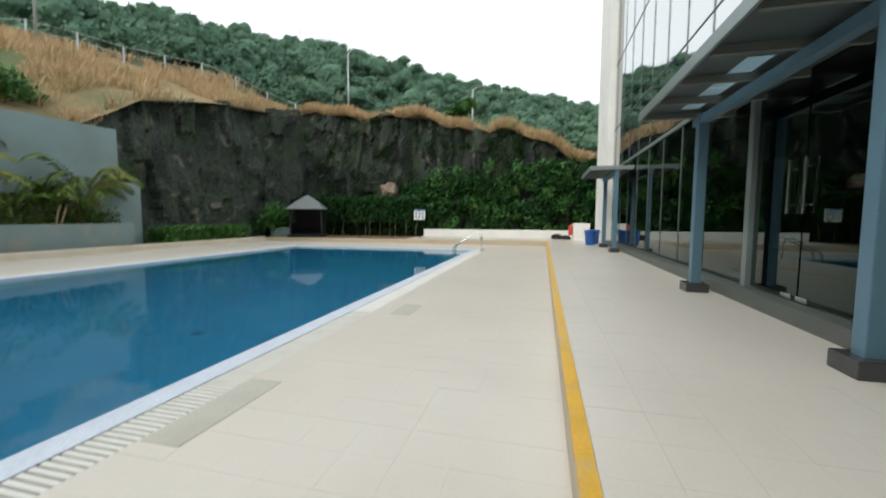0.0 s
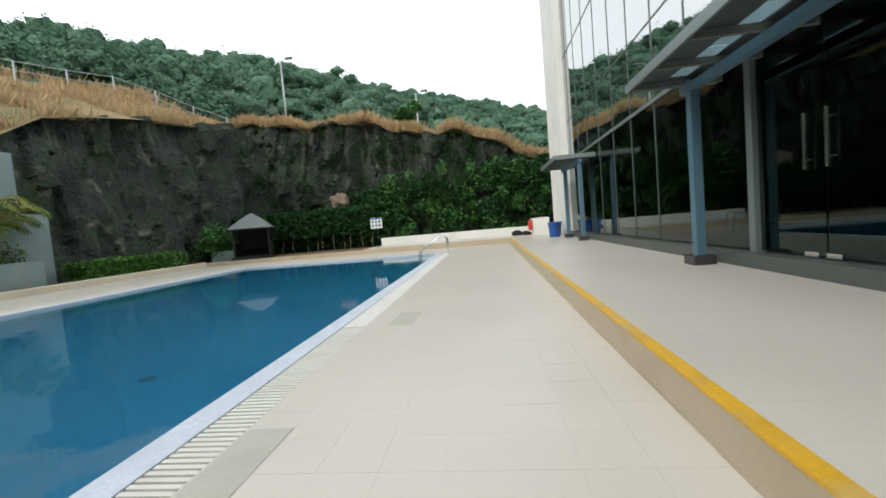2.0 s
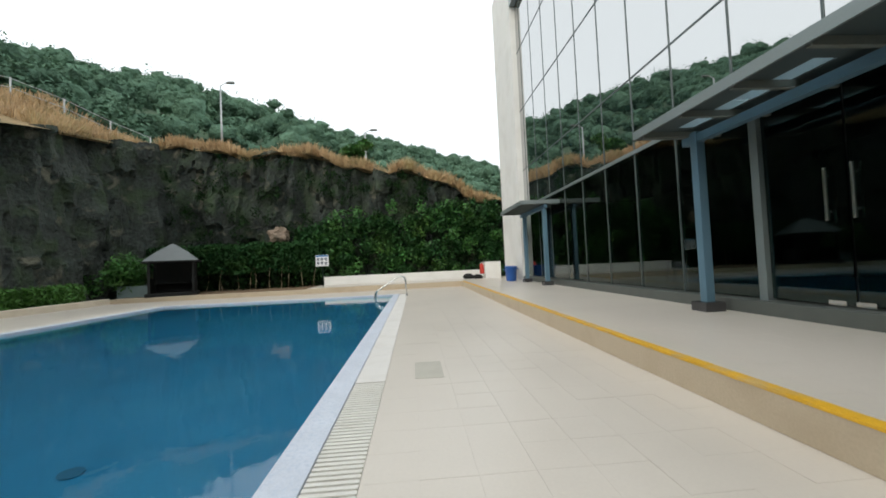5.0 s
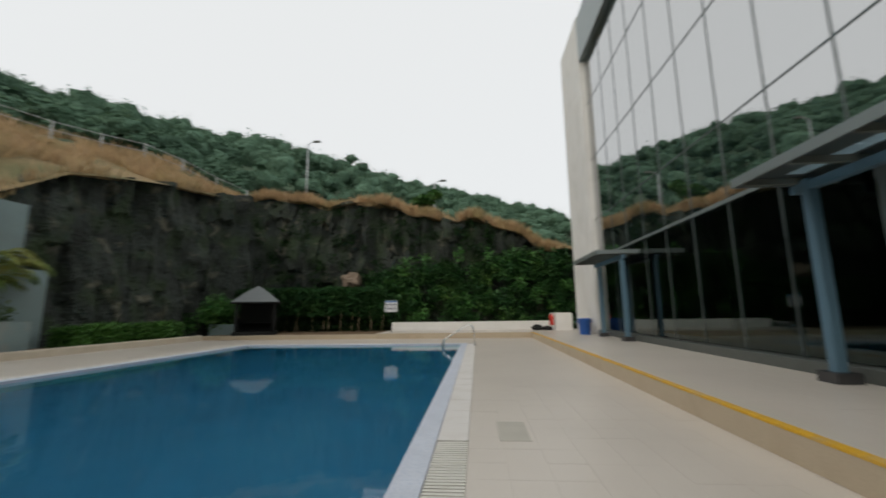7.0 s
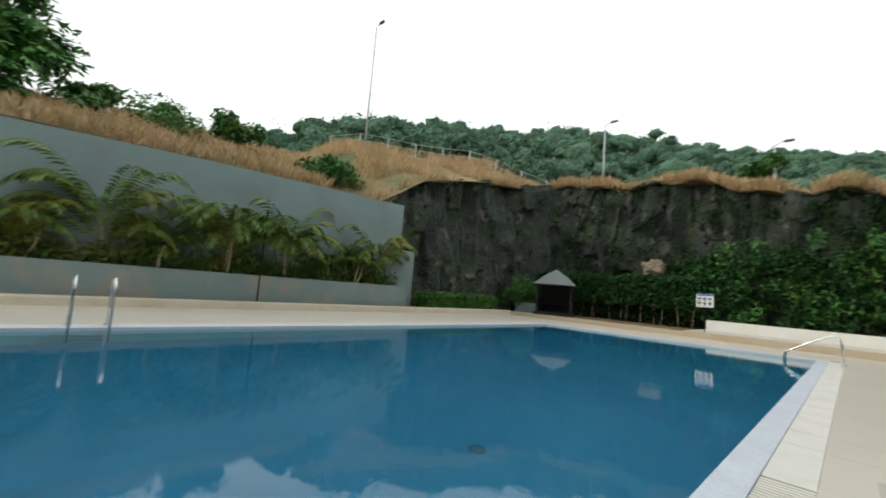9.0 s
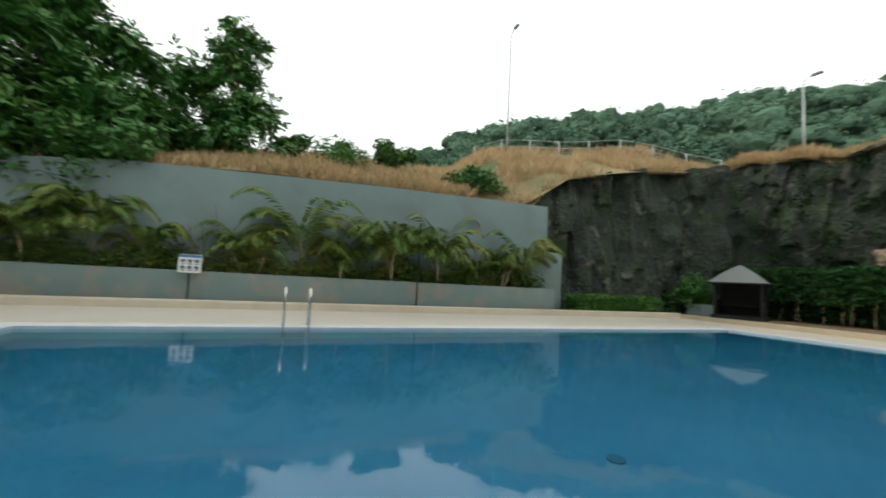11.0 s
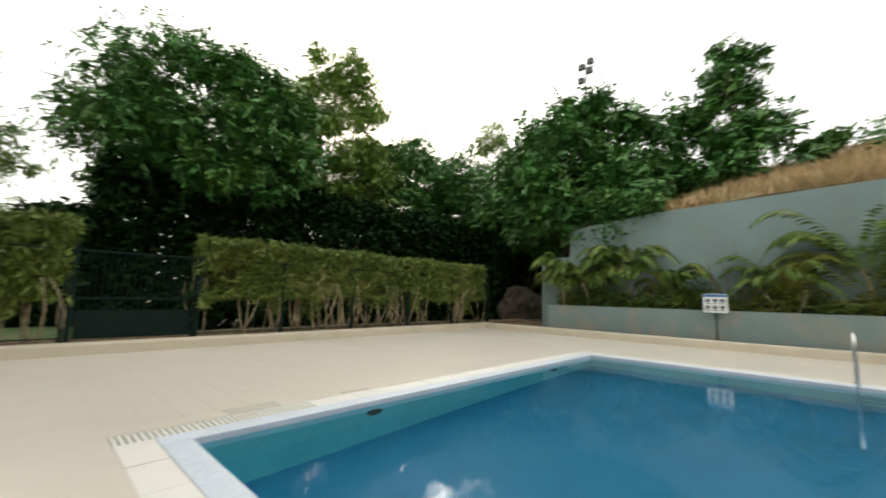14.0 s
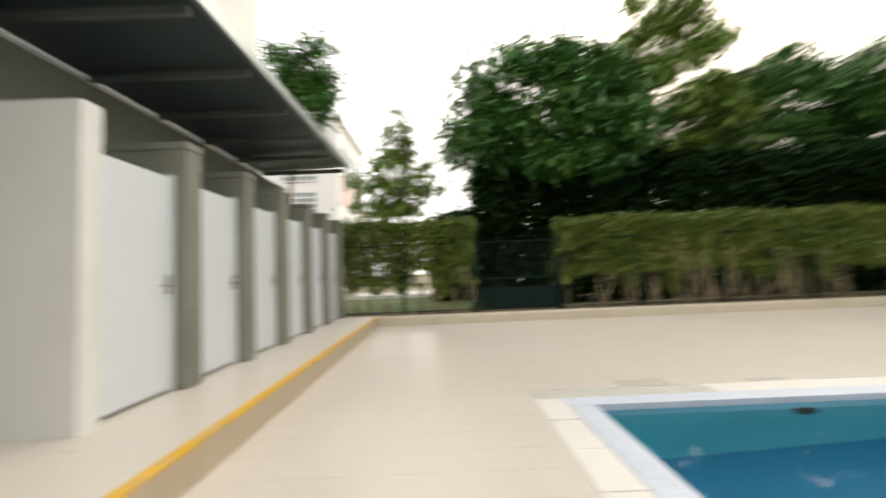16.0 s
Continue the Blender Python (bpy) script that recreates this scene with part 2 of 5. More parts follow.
def thing(name, at, label, category, group="", turn=0.0):
    ob = new(name)
    ob.empty_display_size = 0.2
    ob.matrix_basis = pose(*at, 0, 0, turn)
    return tagged(ob, label, category, group)


def box(bm, x0, x1, y0, y1, z0, z1, bevel=0.0):
    made = bmesh.ops.create_cube(bm, size=1, matrix=Matrix.Translation(((x0 + x1) / 2, (y0 + y1) / 2, (z0 + z1) / 2)) @ Matrix.Diagonal((x1 - x0, y1 - y0, z1 - z0, 1)))
    if bevel:
        edges = {e for v in made["verts"] for e in v.link_edges}
        bmesh.ops.bevel(bm, geom=list(edges), offset=bevel, segments=2, affect="EDGES", profile=0.7)
    return bm


def boxes(*spans, bevel=0.0):
    bm = bmesh.new()
    for s in spans:
        box(bm, *s, bevel=bevel)
    return bm


def tube(bm, points, radius, sides=10, cap=True, taper=None):
    """A round bar along a line of points."""
    pts = [Vector(p) for p in points]
    rings = []
    for i, p in enumerate(pts):
        d = (pts[min(i + 1, len(pts) - 1)] - pts[max(i - 1, 0)]).normalized()
        q = d.to_track_quat("Z", "Y")
        r = radius if taper is None else radius + (taper - radius) * i / (len(pts) - 1)
        rings.append([bm.verts.new(p + q @ Vector((r * math.cos(a), r * math.sin(a), 0))) for a in (2 * math.pi * j / sides for j in range(sides))])
    for a, b in zip(rings, rings[1:]):
        for j in range(sides):
            bm.faces.new((a[j], a[(j + 1) % sides], b[(j + 1) % sides], b[j]))
    if cap:
        bm.faces.new(list(reversed(rings[0])))
        bm.faces.new(rings[-1])
    return bm


def raw_mesh(name, verts, faces_per, material, parent=None, smooth=False, corners=None):
    """A mesh from arrays: verts (n, 3), and corners, which vertex each face corner takes (in turn if none), in runs of faces_per."""
    me = bpy.data.meshes.new(name)
    n = len(verts)
    me.vertices.add(n)
    me.vertices.foreach_set("co", np.asarray(verts, np.float32).ravel())
    corners = np.arange(n, dtype=np.int32) if corners is None else np.asarray(corners, np.int32)
    n = len(corners)
    me.loops.add(n)
    me.loops.foreach_set("vertex_index", corners)
    me.polygons.add(n // faces_per)
    me.polygons.foreach_set("loop_start", np.arange(0, n, faces_per, dtype=np.int32))
    me.update(calc_edges=True)
    if smooth:
        me.polygons.foreach_set("use_smooth", [True] * len(me.polygons))
    me.materials.append(material)
    ob = new(name, me)
    ob.parent = parent
    return ob


def leaves(rng, centres, length, width, droop=0.3, spread=1.0):
    """Corners of one pointed, folded leaf (a kite of four corners) at every centre, at random turns."""
    n = len(centres)
    d = rng.normal(size=(n, 3)) * np.array([1, 1, 0.6])
    d[:, 2] -= droop
    d /= np.linalg.norm(d, axis=1)[:, None]
    up = rng.normal(size=(n, 3)) + np.array([0, 0, 1.2])
    s = np.cross(d, up)
    s /= np.linalg.norm(s, axis=1)[:, None] + 1e-9
    f = (0.65 + 0.7 * rng.random(n))[:, None]
    L, W = length * f, width * f
    c = np.asarray(centres)
    lift = np.cross(s, d) * W * 0.25
    return np.stack([c - d * L / 2, c + s * W / 2 + lift, c + d * L / 2, c - s * W / 2 + lift], 1).reshape(-1, 3)


def sprays(rng, centres, length, width, count=6):
    """Corners of leaves set along both sides of a short drooping twig at every centre."""
    n = len(centres)
    d = rng.normal(size=(n, 3)) * np.array([1, 1, 0.5]) + np.array([0, 0, -0.35])
    d /= np.linalg.norm(d, axis=1)[:, None]
    s = np.cross(d, rng.normal(size=(n, 3)) * 0.35 + np.array([0, 0, 1]))
    s /= np.linalg.norm(s, axis=1)[:, None] + 1e-9
    out = []
    for k in range(count):
        side = 1 if k % 2 else -1
        ld = d * 0.75 + s * side * (0.75 - 0.1 * k) + rng.normal(size=(n, 3)) * 0.15 + np.array([0, 0, -0.25])
        ld /= np.linalg.norm(ld, axis=1)[:, None]
        ls = np.cross(ld, np.cross(s, d) + rng.normal(size=(n, 3)) * 0.3)
        ls /= np.linalg.norm(ls, axis=1)[:, None] + 1e-9
        f = (0.7 + 0.6 * rng.random(n))[:, None]
        b = np.asarray(centres) + d * (k * length * 0.28)
        out.append(np.stack([b, b + ld * length * f * 0.45 + ls * width * f / 2, b + ld * length * f, b + ld * length * f * 0.45 - ls * width * f / 2], 1))
    return np.concatenate(out).reshape(-1, 3)


def clump_points(rng, centre, radius, n, flat=0.8):
    """Points in a shell of a lumpy crown."""
    d = rng.normal(size=(n, 3))
    d /= np.linalg.norm(d, axis=1)[:, None]
    r = radius * (0.25 + 0.85 * rng.random(n) ** 0.8)
    return np.asarray(centre) + d * r[:, None] * np.array([1, 1, flat])


# ---- ground, hill and cliff ----
def lerp(x, xs, ys):
    return float(np.interp(x, xs, ys))


def cliff_top(x):
    return lerp(x, (-45, -30, -15, -7, 0.7, 4, 6, 12, 40), (11.5, 10.1, 8.6, 8.2, 6.8, 5.6, 4.9, 4.0, 3.0)) + 0.25 * math.sin(x * 0.9) + 0.15 * math.sin(x * 2.3)


def hill_height(x, y):
    """Ground height on the hillside north and west of the pool terrace."""
    dx, dy = x - 1.5, y - 4
    r, az = math.hypot(dx, dy), math.degrees(math.atan2(-dx, dy))
    elev = lerp(az, (-60, -40, -20, -7, 13, 27, 45, 54, 62, 72, 85, 100, 130), (2, 5, 11.5, 16.6, 20.3, 22.8, 23.3, 22.4, 20, 16, 10, 4, 0))
    crest = 1.3 + 130 * math.tan(radians(elev)) - 5.5
    base_n = cliff_top(x) if y > 20 else 0
    west = lerp(y, (-16, -7, -4.75, -3.6, 2, 10, 14, 15.4, 16.3, 17.5, 22, 27), (-1.0, -0.6, -0.5, 4.0, 4.6, 4.85, 4.95, 5.1, 6.2, 6.8, 7.7, cliff_top(x)))
    west_rise = west + max(0, min(-14.4 - x, 9)) * 0.38 * lerp(y, (-12, -2, 6), (0.1, 0.75, 1.0))
    near = base_n + 0.8 * min(1, max(0, y - 28.5) / 10) if x > -14.4 else west_rise
    if x <= -14.4 and y > 26:
        near = max(west_rise, base_n)
    reach = max(0.0, min(1.0, (r - 38) / 92)) ** 1.0
    h = near + (crest - near) * reach if r < 130 else crest * max(0.55, 1 - (r - 130) / 300)
    if crest < near:
        h = near * max(0, 1 - (r - 38) / 60) if r > 38 else near
    return h + 0.35 * noise.noise((x * 0.15, y * 0.15, 0)) + (1.6 * noise.noise((x * 0.03, y * 0.03, 3)) if r > 60 else 0)


def above_fence(x, y):
    """How far a place lies up the hill from the guard rail."""
    return (x + 21.2) * -0.8 + (y - 21.9) * 0.6


def grid_lines(*runs):
    out = []
    for a, b, step in runs:
        out += list(np.arange(a, b, step))
    return out + [runs[-1][1]]


def build_hill():
    xs = grid_lines((-250, -60, 8), (-60, -14.5, 1.3), (-14.5, 20, 1.5), (20, 130, 8))
    ys = grid_lines((-40, -10, 3), (-10, 28.3, 1.3), (28.3, 60, 1.6), (60, 260, 8))
    heights = {(i, j): hill_height(x, y) for i, x in enumerate(xs) for j, y in enumerate(ys)}
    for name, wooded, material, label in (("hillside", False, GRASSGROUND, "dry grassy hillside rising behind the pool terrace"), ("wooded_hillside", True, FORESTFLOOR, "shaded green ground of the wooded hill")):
        bm = bmesh.new()
        v = {}

        def corner(i, j):
            if (i, j) not in v:
                v[i, j] = bm.verts.new((xs[i], ys[j], heights[i, j]))
            return v[i, j]

        for i in range(len(xs) - 1):
            for j in range(len(ys) - 1):
                if xs[i + 1] <= -14.45 or ys[j] >= 28.25:
                    inside = ys[j] > 19 and above_fence(xs[i], ys[j]) > 1.0 or ys[j] > 33.8 and xs[i] > -30 or xs[i] < -29 and ys[j] > 4 or math.hypot(xs[i], ys[j]) > 60
                    if inside == wooded:
                        bm.faces.new((corner(i, j), corner(i + 1, j), corner(i + 1, j + 1), corner(i, j + 1)))
        edge = max(i for i, x in enumerate(xs) if x <= -14.45)
        for j in range(len(ys) - 1):
            if not wooded and -3 < ys[j] < 14.2:
                low = [bm.verts.new((xs[edge], ys[k], heights[edge, k] - 1.6)) for k in (j, j + 1)]
                bm.faces.new((corner(edge, j), corner(edge, j + 1), low[1], low[0]))
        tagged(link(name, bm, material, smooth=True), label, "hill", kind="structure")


build_hill()

# flat ground round the terrace, with the pool cut out of it
FAR = 900
structure("ground", boxes((-FAR, -8.9, -FAR, FAR, -3, -0.06), (0.2, FAR, -FAR, FAR, -3, -0.06), (-8.9, 0.2, -FAR, -0.2, -3, -0.06), (-8.9, 0.2, 20.2, FAR, -3, -0.06)), GROUND, "bare earth ground around the terrace", "ground")


def build_cliff():
    """A displaced rock face along a bent line: north from the retaining wall's end, then east."""
    line = [Vector((-14.75, 15.2)), Vector((-14.75, 25.6)), Vector((-13.2, 28.1)), Vector((-10.5, 28.5)), Vector((20, 28.5))]
    cum = [0.0]
    for p, q in zip(line, line[1:]):
        cum.append(cum[-1] + (q - p).length)
    bm = bmesh.new()
    nx, nz = 420, 70
    grid = []
    for i in range(nx + 1):
        s = cum[-1] * i / nx
        k = max(j for j in range(len(line) - 1) if cum[j] <= s)
        u = (s - cum[k]) / (cum[k + 1] - cum[k])
        p = line[k].lerp(line[k + 1], u)
        d = (line[k + 1] - line[k]).normalized()
        out = Vector((d.y, -d.x))
        top = (hill_height(-14.6, p.y) if p.y < 27 else cliff_top(p.x)) + 0.12
        row = []
        for j in range(nz + 1):
            z = -0.2 + (top + 0.2) * j / nz
            a = noise.fractal((s * 0.45, 0, z * 0.28), 1.0, 2.0, 6)
            cell = noise.cell_vector((s * 1.1 + 0.5 * a, 7, z * 0.45 + a))[0]
            rib = noise.noise((s * 1.6, 4, z * 0.16))
            off = 0.5 * a + 0.5 * (cell - 0.5) + 0.4 * rib + 0.75 * (1 - z / max(top, 1)) - 0.35
            if k == 0:
                off = min(off, 0.6) * min(1.0, 0.25 + s / 3)
            row.append(bm.verts.new((p.x + out.x * off, p.y + out.y * off, z + 0.1 * a)))
        row.append(bm.verts.new((p.x - out.x * 1.6, p.y - out.y * 1.6, top)))
        grid.append(row)
    for a, b in zip(grid, grid[1:]):
        for j in range(nz + 1):
            bm.faces.new((a[j], b[j], b[j + 1], a[j + 1]))
    ob = link("rock_cliff", bm, ROCK)
    tagged(ob, "dark weathered basalt rock cliff streaked with moss", "cliff", kind="structure")


build_cliff()

# ---- pool, deck and platform ----
PX0, PX1, PY0, PY1 = -8.64, 0.0, 0.0, 20.0      # water's edges
DX0, DX1, DY0, DY1 = -12.95, 3.17, -6.6, 23.25  # the low deck
STEP = 0.26                                     # platform height
DEPTH = 1.25


def build_pool():
    bm = bmesh.new()
    box(bm, PX0 - 0.3, PX1 + 0.3, PY0 - 0.3, PY1 + 0.3, -DEPTH - 0.15, -DEPTH)
    structure("pool_floor", bm, POOLT, "blue mosaic tiled pool floor", "pool floor")
    w = 0.2
    for name, s in (("pool_wall_south", (PX0 - w, PX1 + w, PY0 - w, PY0, -DEPTH, -0.07)), ("pool_wall_north", (PX0 - w, PX1 + w, PY1, PY1 + w, -DEPTH, -0.07)),
                    ("pool_wall_west", (PX0 - w, PX0, PY0, PY1, -DEPTH, -0.07)), ("pool_wall_east", (PX1, PX1 + w, PY0, PY1, -DEPTH, -0.07))):
        structure(name, boxes(s), TEAL, "teal mosaic tiled pool wall", "pool wall")
    bm = bmesh.new()
    v = [bm.verts.new(p) for p in ((PX0, PY0, -0.055), (PX1, PY0, -0.055), (PX1, PY1, -0.055), (PX0, PY1, -0.055))]
    bm.faces.new(v)
    ob = structure("water", bm, WATER, "still clear blue swimming pool water", "water")
    ob.visible_shadow = False
    c = 0.24
    for name, s in (("coping_south", (PX0 - c, PX1 + c, PY0 - c, PY0, -0.07, 0.006)), ("coping_north", (PX0 - c, PX1 + c, PY1, PY1 + c, -0.07, 0.006)),
                    ("coping_west", (PX0 - c, PX0, PY0, PY1, -0.07, 0.006)), ("coping_east", (PX1, PX1 + c, PY0, PY1, -0.07, 0.006))):
        structure(name, boxes(s, bevel=0.012), COPING, "pale blue pebble mosaic pool coping", "coping")


build_pool()
G0, G1 = 0.24, 0.55  # grating band, from the water's edge outwards
structure("deck_bed", boxes((DX0, PX0 - G1, DY0, DY1, -0.2, -0.0025), (PX1 + G1, DX1, DY0, DY1, -0.2, -0.0025), (PX0 - G1, PX1 + G1, DY0, PY0 - G1, -0.2, -0.0025), (PX0 - G1, PX1 + G1, PY1 + G1, DY1, -0.2, -0.0025)), GROUT, "cement bed and joints under the deck tiles", "deck")
structure("gutter", boxes((PX0 - G1, PX0 - G0, PY0 - G1, PY1 + G1, -0.2, -0.09), (PX1 + G0, PX1 + G1, PY0 - G1, PY1 + G1, -0.2, -0.09), (PX0 - G0, PX1 + G0, PY0 - G1, PY0 - G0, -0.2, -0.09), (PX0 - G0, PX1 + G0, PY1 + G0, PY1 + G1, -0.2, -0.09)), GROUT, "concrete overflow gutter around the pool", "gutter")

# raised platform along the building and across the far end
structure("platform", boxes((DX1, 5.9, DY0, 26.6, -0.2, STEP - 0.0025), (-4.2, DX1, DY1, 26.6, -0.2, STEP - 0.0025)), GROUT, "raised platform bed along the building", "platform")
structure("platform_riser", boxes((DX1 - 0.012, DX1 - 0.001, DY0, DY1 - 0.012, 0, STEP - 0.004), (-4.2, DX1 - 0.012, DY1 - 0.012, DY1 - 0.001, 0, STEP - 0.004)), RISER, "tan tiled riser of the platform step", "step")
structure("step_nosing", boxes((DX1 - 0.016, DX1 + 0.075, DY0, DY1, STEP - 0.02, STEP + 0.005), bevel=0.004), YELLOW, "worn yellow painted line on the platform edge", "step edge")
KERB = 0.25  # height of the kerbs round the low deck


def rounded_kerb(a, b, width, turned):
    """A kerb from a to b with a rounded inner edge, its back to the soil; turned: which side faces the deck."""
    p, q = Vector(a), Vector(b)
    d = (q - p).normalized()
    out = Vector((-d.y, d.x)) * turned
    prof = [(0, -0.1), (0, KERB - 0.05), (0.015, KERB - 0.018), (0.05, KERB), (width, KERB), (width, -0.1)]
    bm = bmesh.new()
    ends = [[bm.verts.new((e.x + out.x * u, e.y + out.y * u, z)) for u, z in prof] for e in (p, q)]
    for j in range(len(prof)):
        k = (j + 1) % len(prof)
        bm.faces.new((ends[0][j], ends[0][k], ends[1][k], ends[1][j]))
    bm.faces.new(ends[0]), bm.faces.new(list(reversed(ends[1])))
    bmesh.ops.recalc_face_normals(bm, faces=bm.faces)
    return bm


structure("west_kerb", rounded_kerb((DX0, DY0 - 0.2), (DX0, DY1), 0.2, 1), KERBTILE, "cream tiled kerb edging the deck", "kerb")
structure("south_kerb", rounded_kerb((DX0, DY0), (DX1 - 0.02, DY0), 0.2, -1), KERBTILE, "cream tiled kerb below the bamboo hedge", "kerb")
structure("platform_kerb", boxes((DX1 - 0.02, 5.9, DY0 - 0.2, DY0, -0.1, STEP + 0.004), bevel=0.012), KERBTILE, "cream tiled end of the raised platform", "kerb")
structure("north_kerb", boxes((DX0, -4.2, DY1, DY1 + 0.5, -0.1, 0.2), bevel=0.015), RISER, "tan tiled kerb below the far hedge", "kerb")
structure("planting_soil_south", boxes((-21, 6, -8.0, DY0 - 0.2, -0.1, 0.235)), SOIL, "red-brown soil strip under the hedge", "soil")
structure("verge", boxes((-1.9, 40, -15.5, -8.0, -0.1, 0.2)), VERGE, "grass verge behind the hedge and fence", "grass")
structure("road", boxes((-1.9, 40, -22.5, -15.72, -0.1, 0.22)), ROADC, "pale concrete road beyond the verge", "road")
structure("road_kerb", boxes((-1.9, 40, -15.72, -15.5, -0.1, 0.36), bevel=0.02), WHITEWALL, "white painted road kerb", "kerb")
structure("planting_soil_north", boxes((DX0, -4.2, DY1 + 0.5, 29, -0.1, 0.2), (-4.2, 12, 26.6, 29, -0.1, 0.2)), SOIL, "dark soil bed at the cliff foot", "soil")
structure("planting_soil_west", boxes((-14.3, DX0 - 0.2, DY0, 23.5, -0.1, 0.2), (-21, -14.3, DY0, -3.0, -0.1, 0.21)), SOIL, "brown soil strip below the planter wall", "soil")

# ---- west planter and retaining wall ----
structure("planter_wall", boxes((-13.75, -13.55, -3.9, 15.9, -0.1, 1.12), (-14.35, -13.75, 15.74, 15.9, -0.1, 1.12), bevel=0.01), PLANTER, "grey-blue rendered planter wall with rust stains", "wall")
structure("planter_soil", boxes((-14.35, -13.75, -3.9, 15.74, -0.1, 1.0)), SOIL, "brown planter soil", "soil")


def build_retaining():
    bm = bmesh.new()
    prof = [(-4.6, 3.05), (-3.3, 3.1), (-3.29, 4.2), (0, 4.55), (8, 4.85), (16.0, 5.0)]
    for (ya, za), (yb, zb) in zip(prof, prof[1:]):
        v = [bm.verts.new(p) for p in ((-14.35, ya, 0), (-14.35, yb, 0), (-14.35, yb, zb), (-14.35, ya, za), (-14.6, ya, 0), (-14.6, yb, 0), (-14.6, yb, zb), (-14.6, ya, za))]
        for f in ((3, 2, 1, 0), (4, 5, 6, 7), (7, 6, 2, 3), (0, 1, 5, 4), (1, 2, 6, 5), (4, 7, 3, 0)):
            bm.faces.new([v[i] for i in f])
    box(bm, -14.6, -14.35, 16.0, 16.9, 0, 2.85)
    structure("retaining_wall", bm, GREYWALL, "tall grey-blue rendered retaining wall", "wall")


build_retaining()

# ---- glazed building ----
FX = 5.82          # glass plane
PITCH, Y_OFF = 1.37, 9.70
LEVELS = (3.42, 5.04, 7.68, 10.3, 12.4)
Y_S, Y_N = 1.0, 21.2


def build_facade():
    fac = thing("facade", (0, 0, 0), "green-tinted mirror glass curtain wall facade with slim grid", "facade")
    fac["kind"] = "structure"
    ks = [k for k in range(-10, 12) if Y_S < Y_OFF + k * PITCH < Y_N]
    ys = [Y_S] + [Y_OFF + k * PITCH for k in ks] + [Y_N]
    for z0, z1 in zip(LEVELS, LEVELS[1:]):
        for a, b in zip(ys, ys[1:]):
            part("pane", boxes((FX, FX + 0.02, a + 0.012, b - 0.012, z0 + 0.012, z1 - 0.012)), MIRRORGLASS, fac)
    for y in ys[1:-1]:
        part("mullion", boxes((FX - 0.012, FX + 0.05, y - 0.015, y + 0.015, LEVELS[0], LEVELS[-1])), MULLION, fac)
    for z in LEVELS:
        part("transom", boxes((FX - 0.014, FX + 0.05, Y_S, Y_N, z - 0.014, z + 0.014)), MULLION, fac)
    part("backing", boxes((FX + 0.06, FX + 0.2, Y_S, Y_N, LEVELS[0], LEVELS[-1])), DARKGREY, fac)
    part("pier", boxes((5.58, 6.4, 21.2, 24.6, STEP - 0.1, 14.7), bevel=0.02), WHITEWALL, fac, "white painted end pier")
    part("top_beam", boxes((5.58, 6.4, -7.0, 21.2, 12.42, 14.5)), ALU, fac, "grey clad top beam")
    return fac


build_facade()


def build_ground_glazing():
    g = thing("ground_floor_glazing", (0, 0, 0), "dark tinted ground floor shopfront glazing", "glazing")
    g["kind"] = "structure"
    posts = [1.0, 3.6, 6.15, 7.0, 9.35, 11.07, 12.44, 13.81, 15.18, 16.55, 17.92, 19.29, 21.2]
    for a, b in zip(posts, posts[1:]):
        if a != 7.0:
            p = part("pane", boxes((FX, FX + 0.014, a + 0.03, b - 0.03, 0.46, 3.36)), DOORGLASS, g)
            p.visible_shadow = False
    for y in posts[1:-1]:
        wide = 0.065 if abs(y - 9.35) < 0.01 else 0.014
        part("post", boxes((FX - wide, FX + 0.07, y - wide, y + wide, 0.42, 3.40), bevel=0.006), ALU if wide > 0.05 else MULLION, g)
    part("sill", boxes((FX - 0.22, FX + 0.12, Y_S, Y_N, STEP - 0.02, 0.44), bevel=0.012), SILL, g, "dark grey stone sill")
    part("head", boxes((FX - 0.03, FX + 0.2, Y_S, Y_N, 3.36, 3.44)), ALU, g)
    for a, b, hy in ((7.06, 8.19, 8.12), (8.22, 9.27, 8.42)):
        d = part("door_leaf", boxes((FX, FX + 0.014, a, b, 0.47, 3.34)), DOORGLASS, g, "frameless tinted glass door leaf")
        d.visible_shadow = False
        for side in (-0.05, 0.065):
            h = boxes((FX + side - 0.014, FX + side + 0.014, hy - 0.016, hy + 0.016, 1.46, 2.08), bevel=0.006)
            for z in (1.56, 1.98):
                tube(h, [(FX + side, hy, z), (FX + 0.007, hy, z)], 0.009, 8)
            part("handle", h, STEEL, d, "brushed steel pull handle")
        part("patch_fitting", boxes((FX - 0.012, FX + 0.026, hy - 0.1, hy + 0.1, 0.455, 0.52), bevel=0.004), STEEL, d)
    # closed room added behind the glass; near-black colour stands in for shade
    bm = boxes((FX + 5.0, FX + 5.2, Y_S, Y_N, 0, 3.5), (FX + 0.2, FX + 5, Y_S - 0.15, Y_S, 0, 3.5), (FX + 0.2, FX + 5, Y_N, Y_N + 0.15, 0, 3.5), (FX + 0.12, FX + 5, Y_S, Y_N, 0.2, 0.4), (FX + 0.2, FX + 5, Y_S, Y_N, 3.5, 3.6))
    structure("lobby_interior", bm, ROOMD, "lobby box behind the glass, painted near-black to look unlit", "interior")


build_ground_glazing()
structure("building_body", boxes((6.4, 24, -7.0, 21.2, 3.7, 14.6), (6.4, 24, 21.2, 24.6, 0, 14.6), (6.35, 24, -7.0, 0.95, 0, 3.7)), WHITEWALL, "white painted building body", "building")


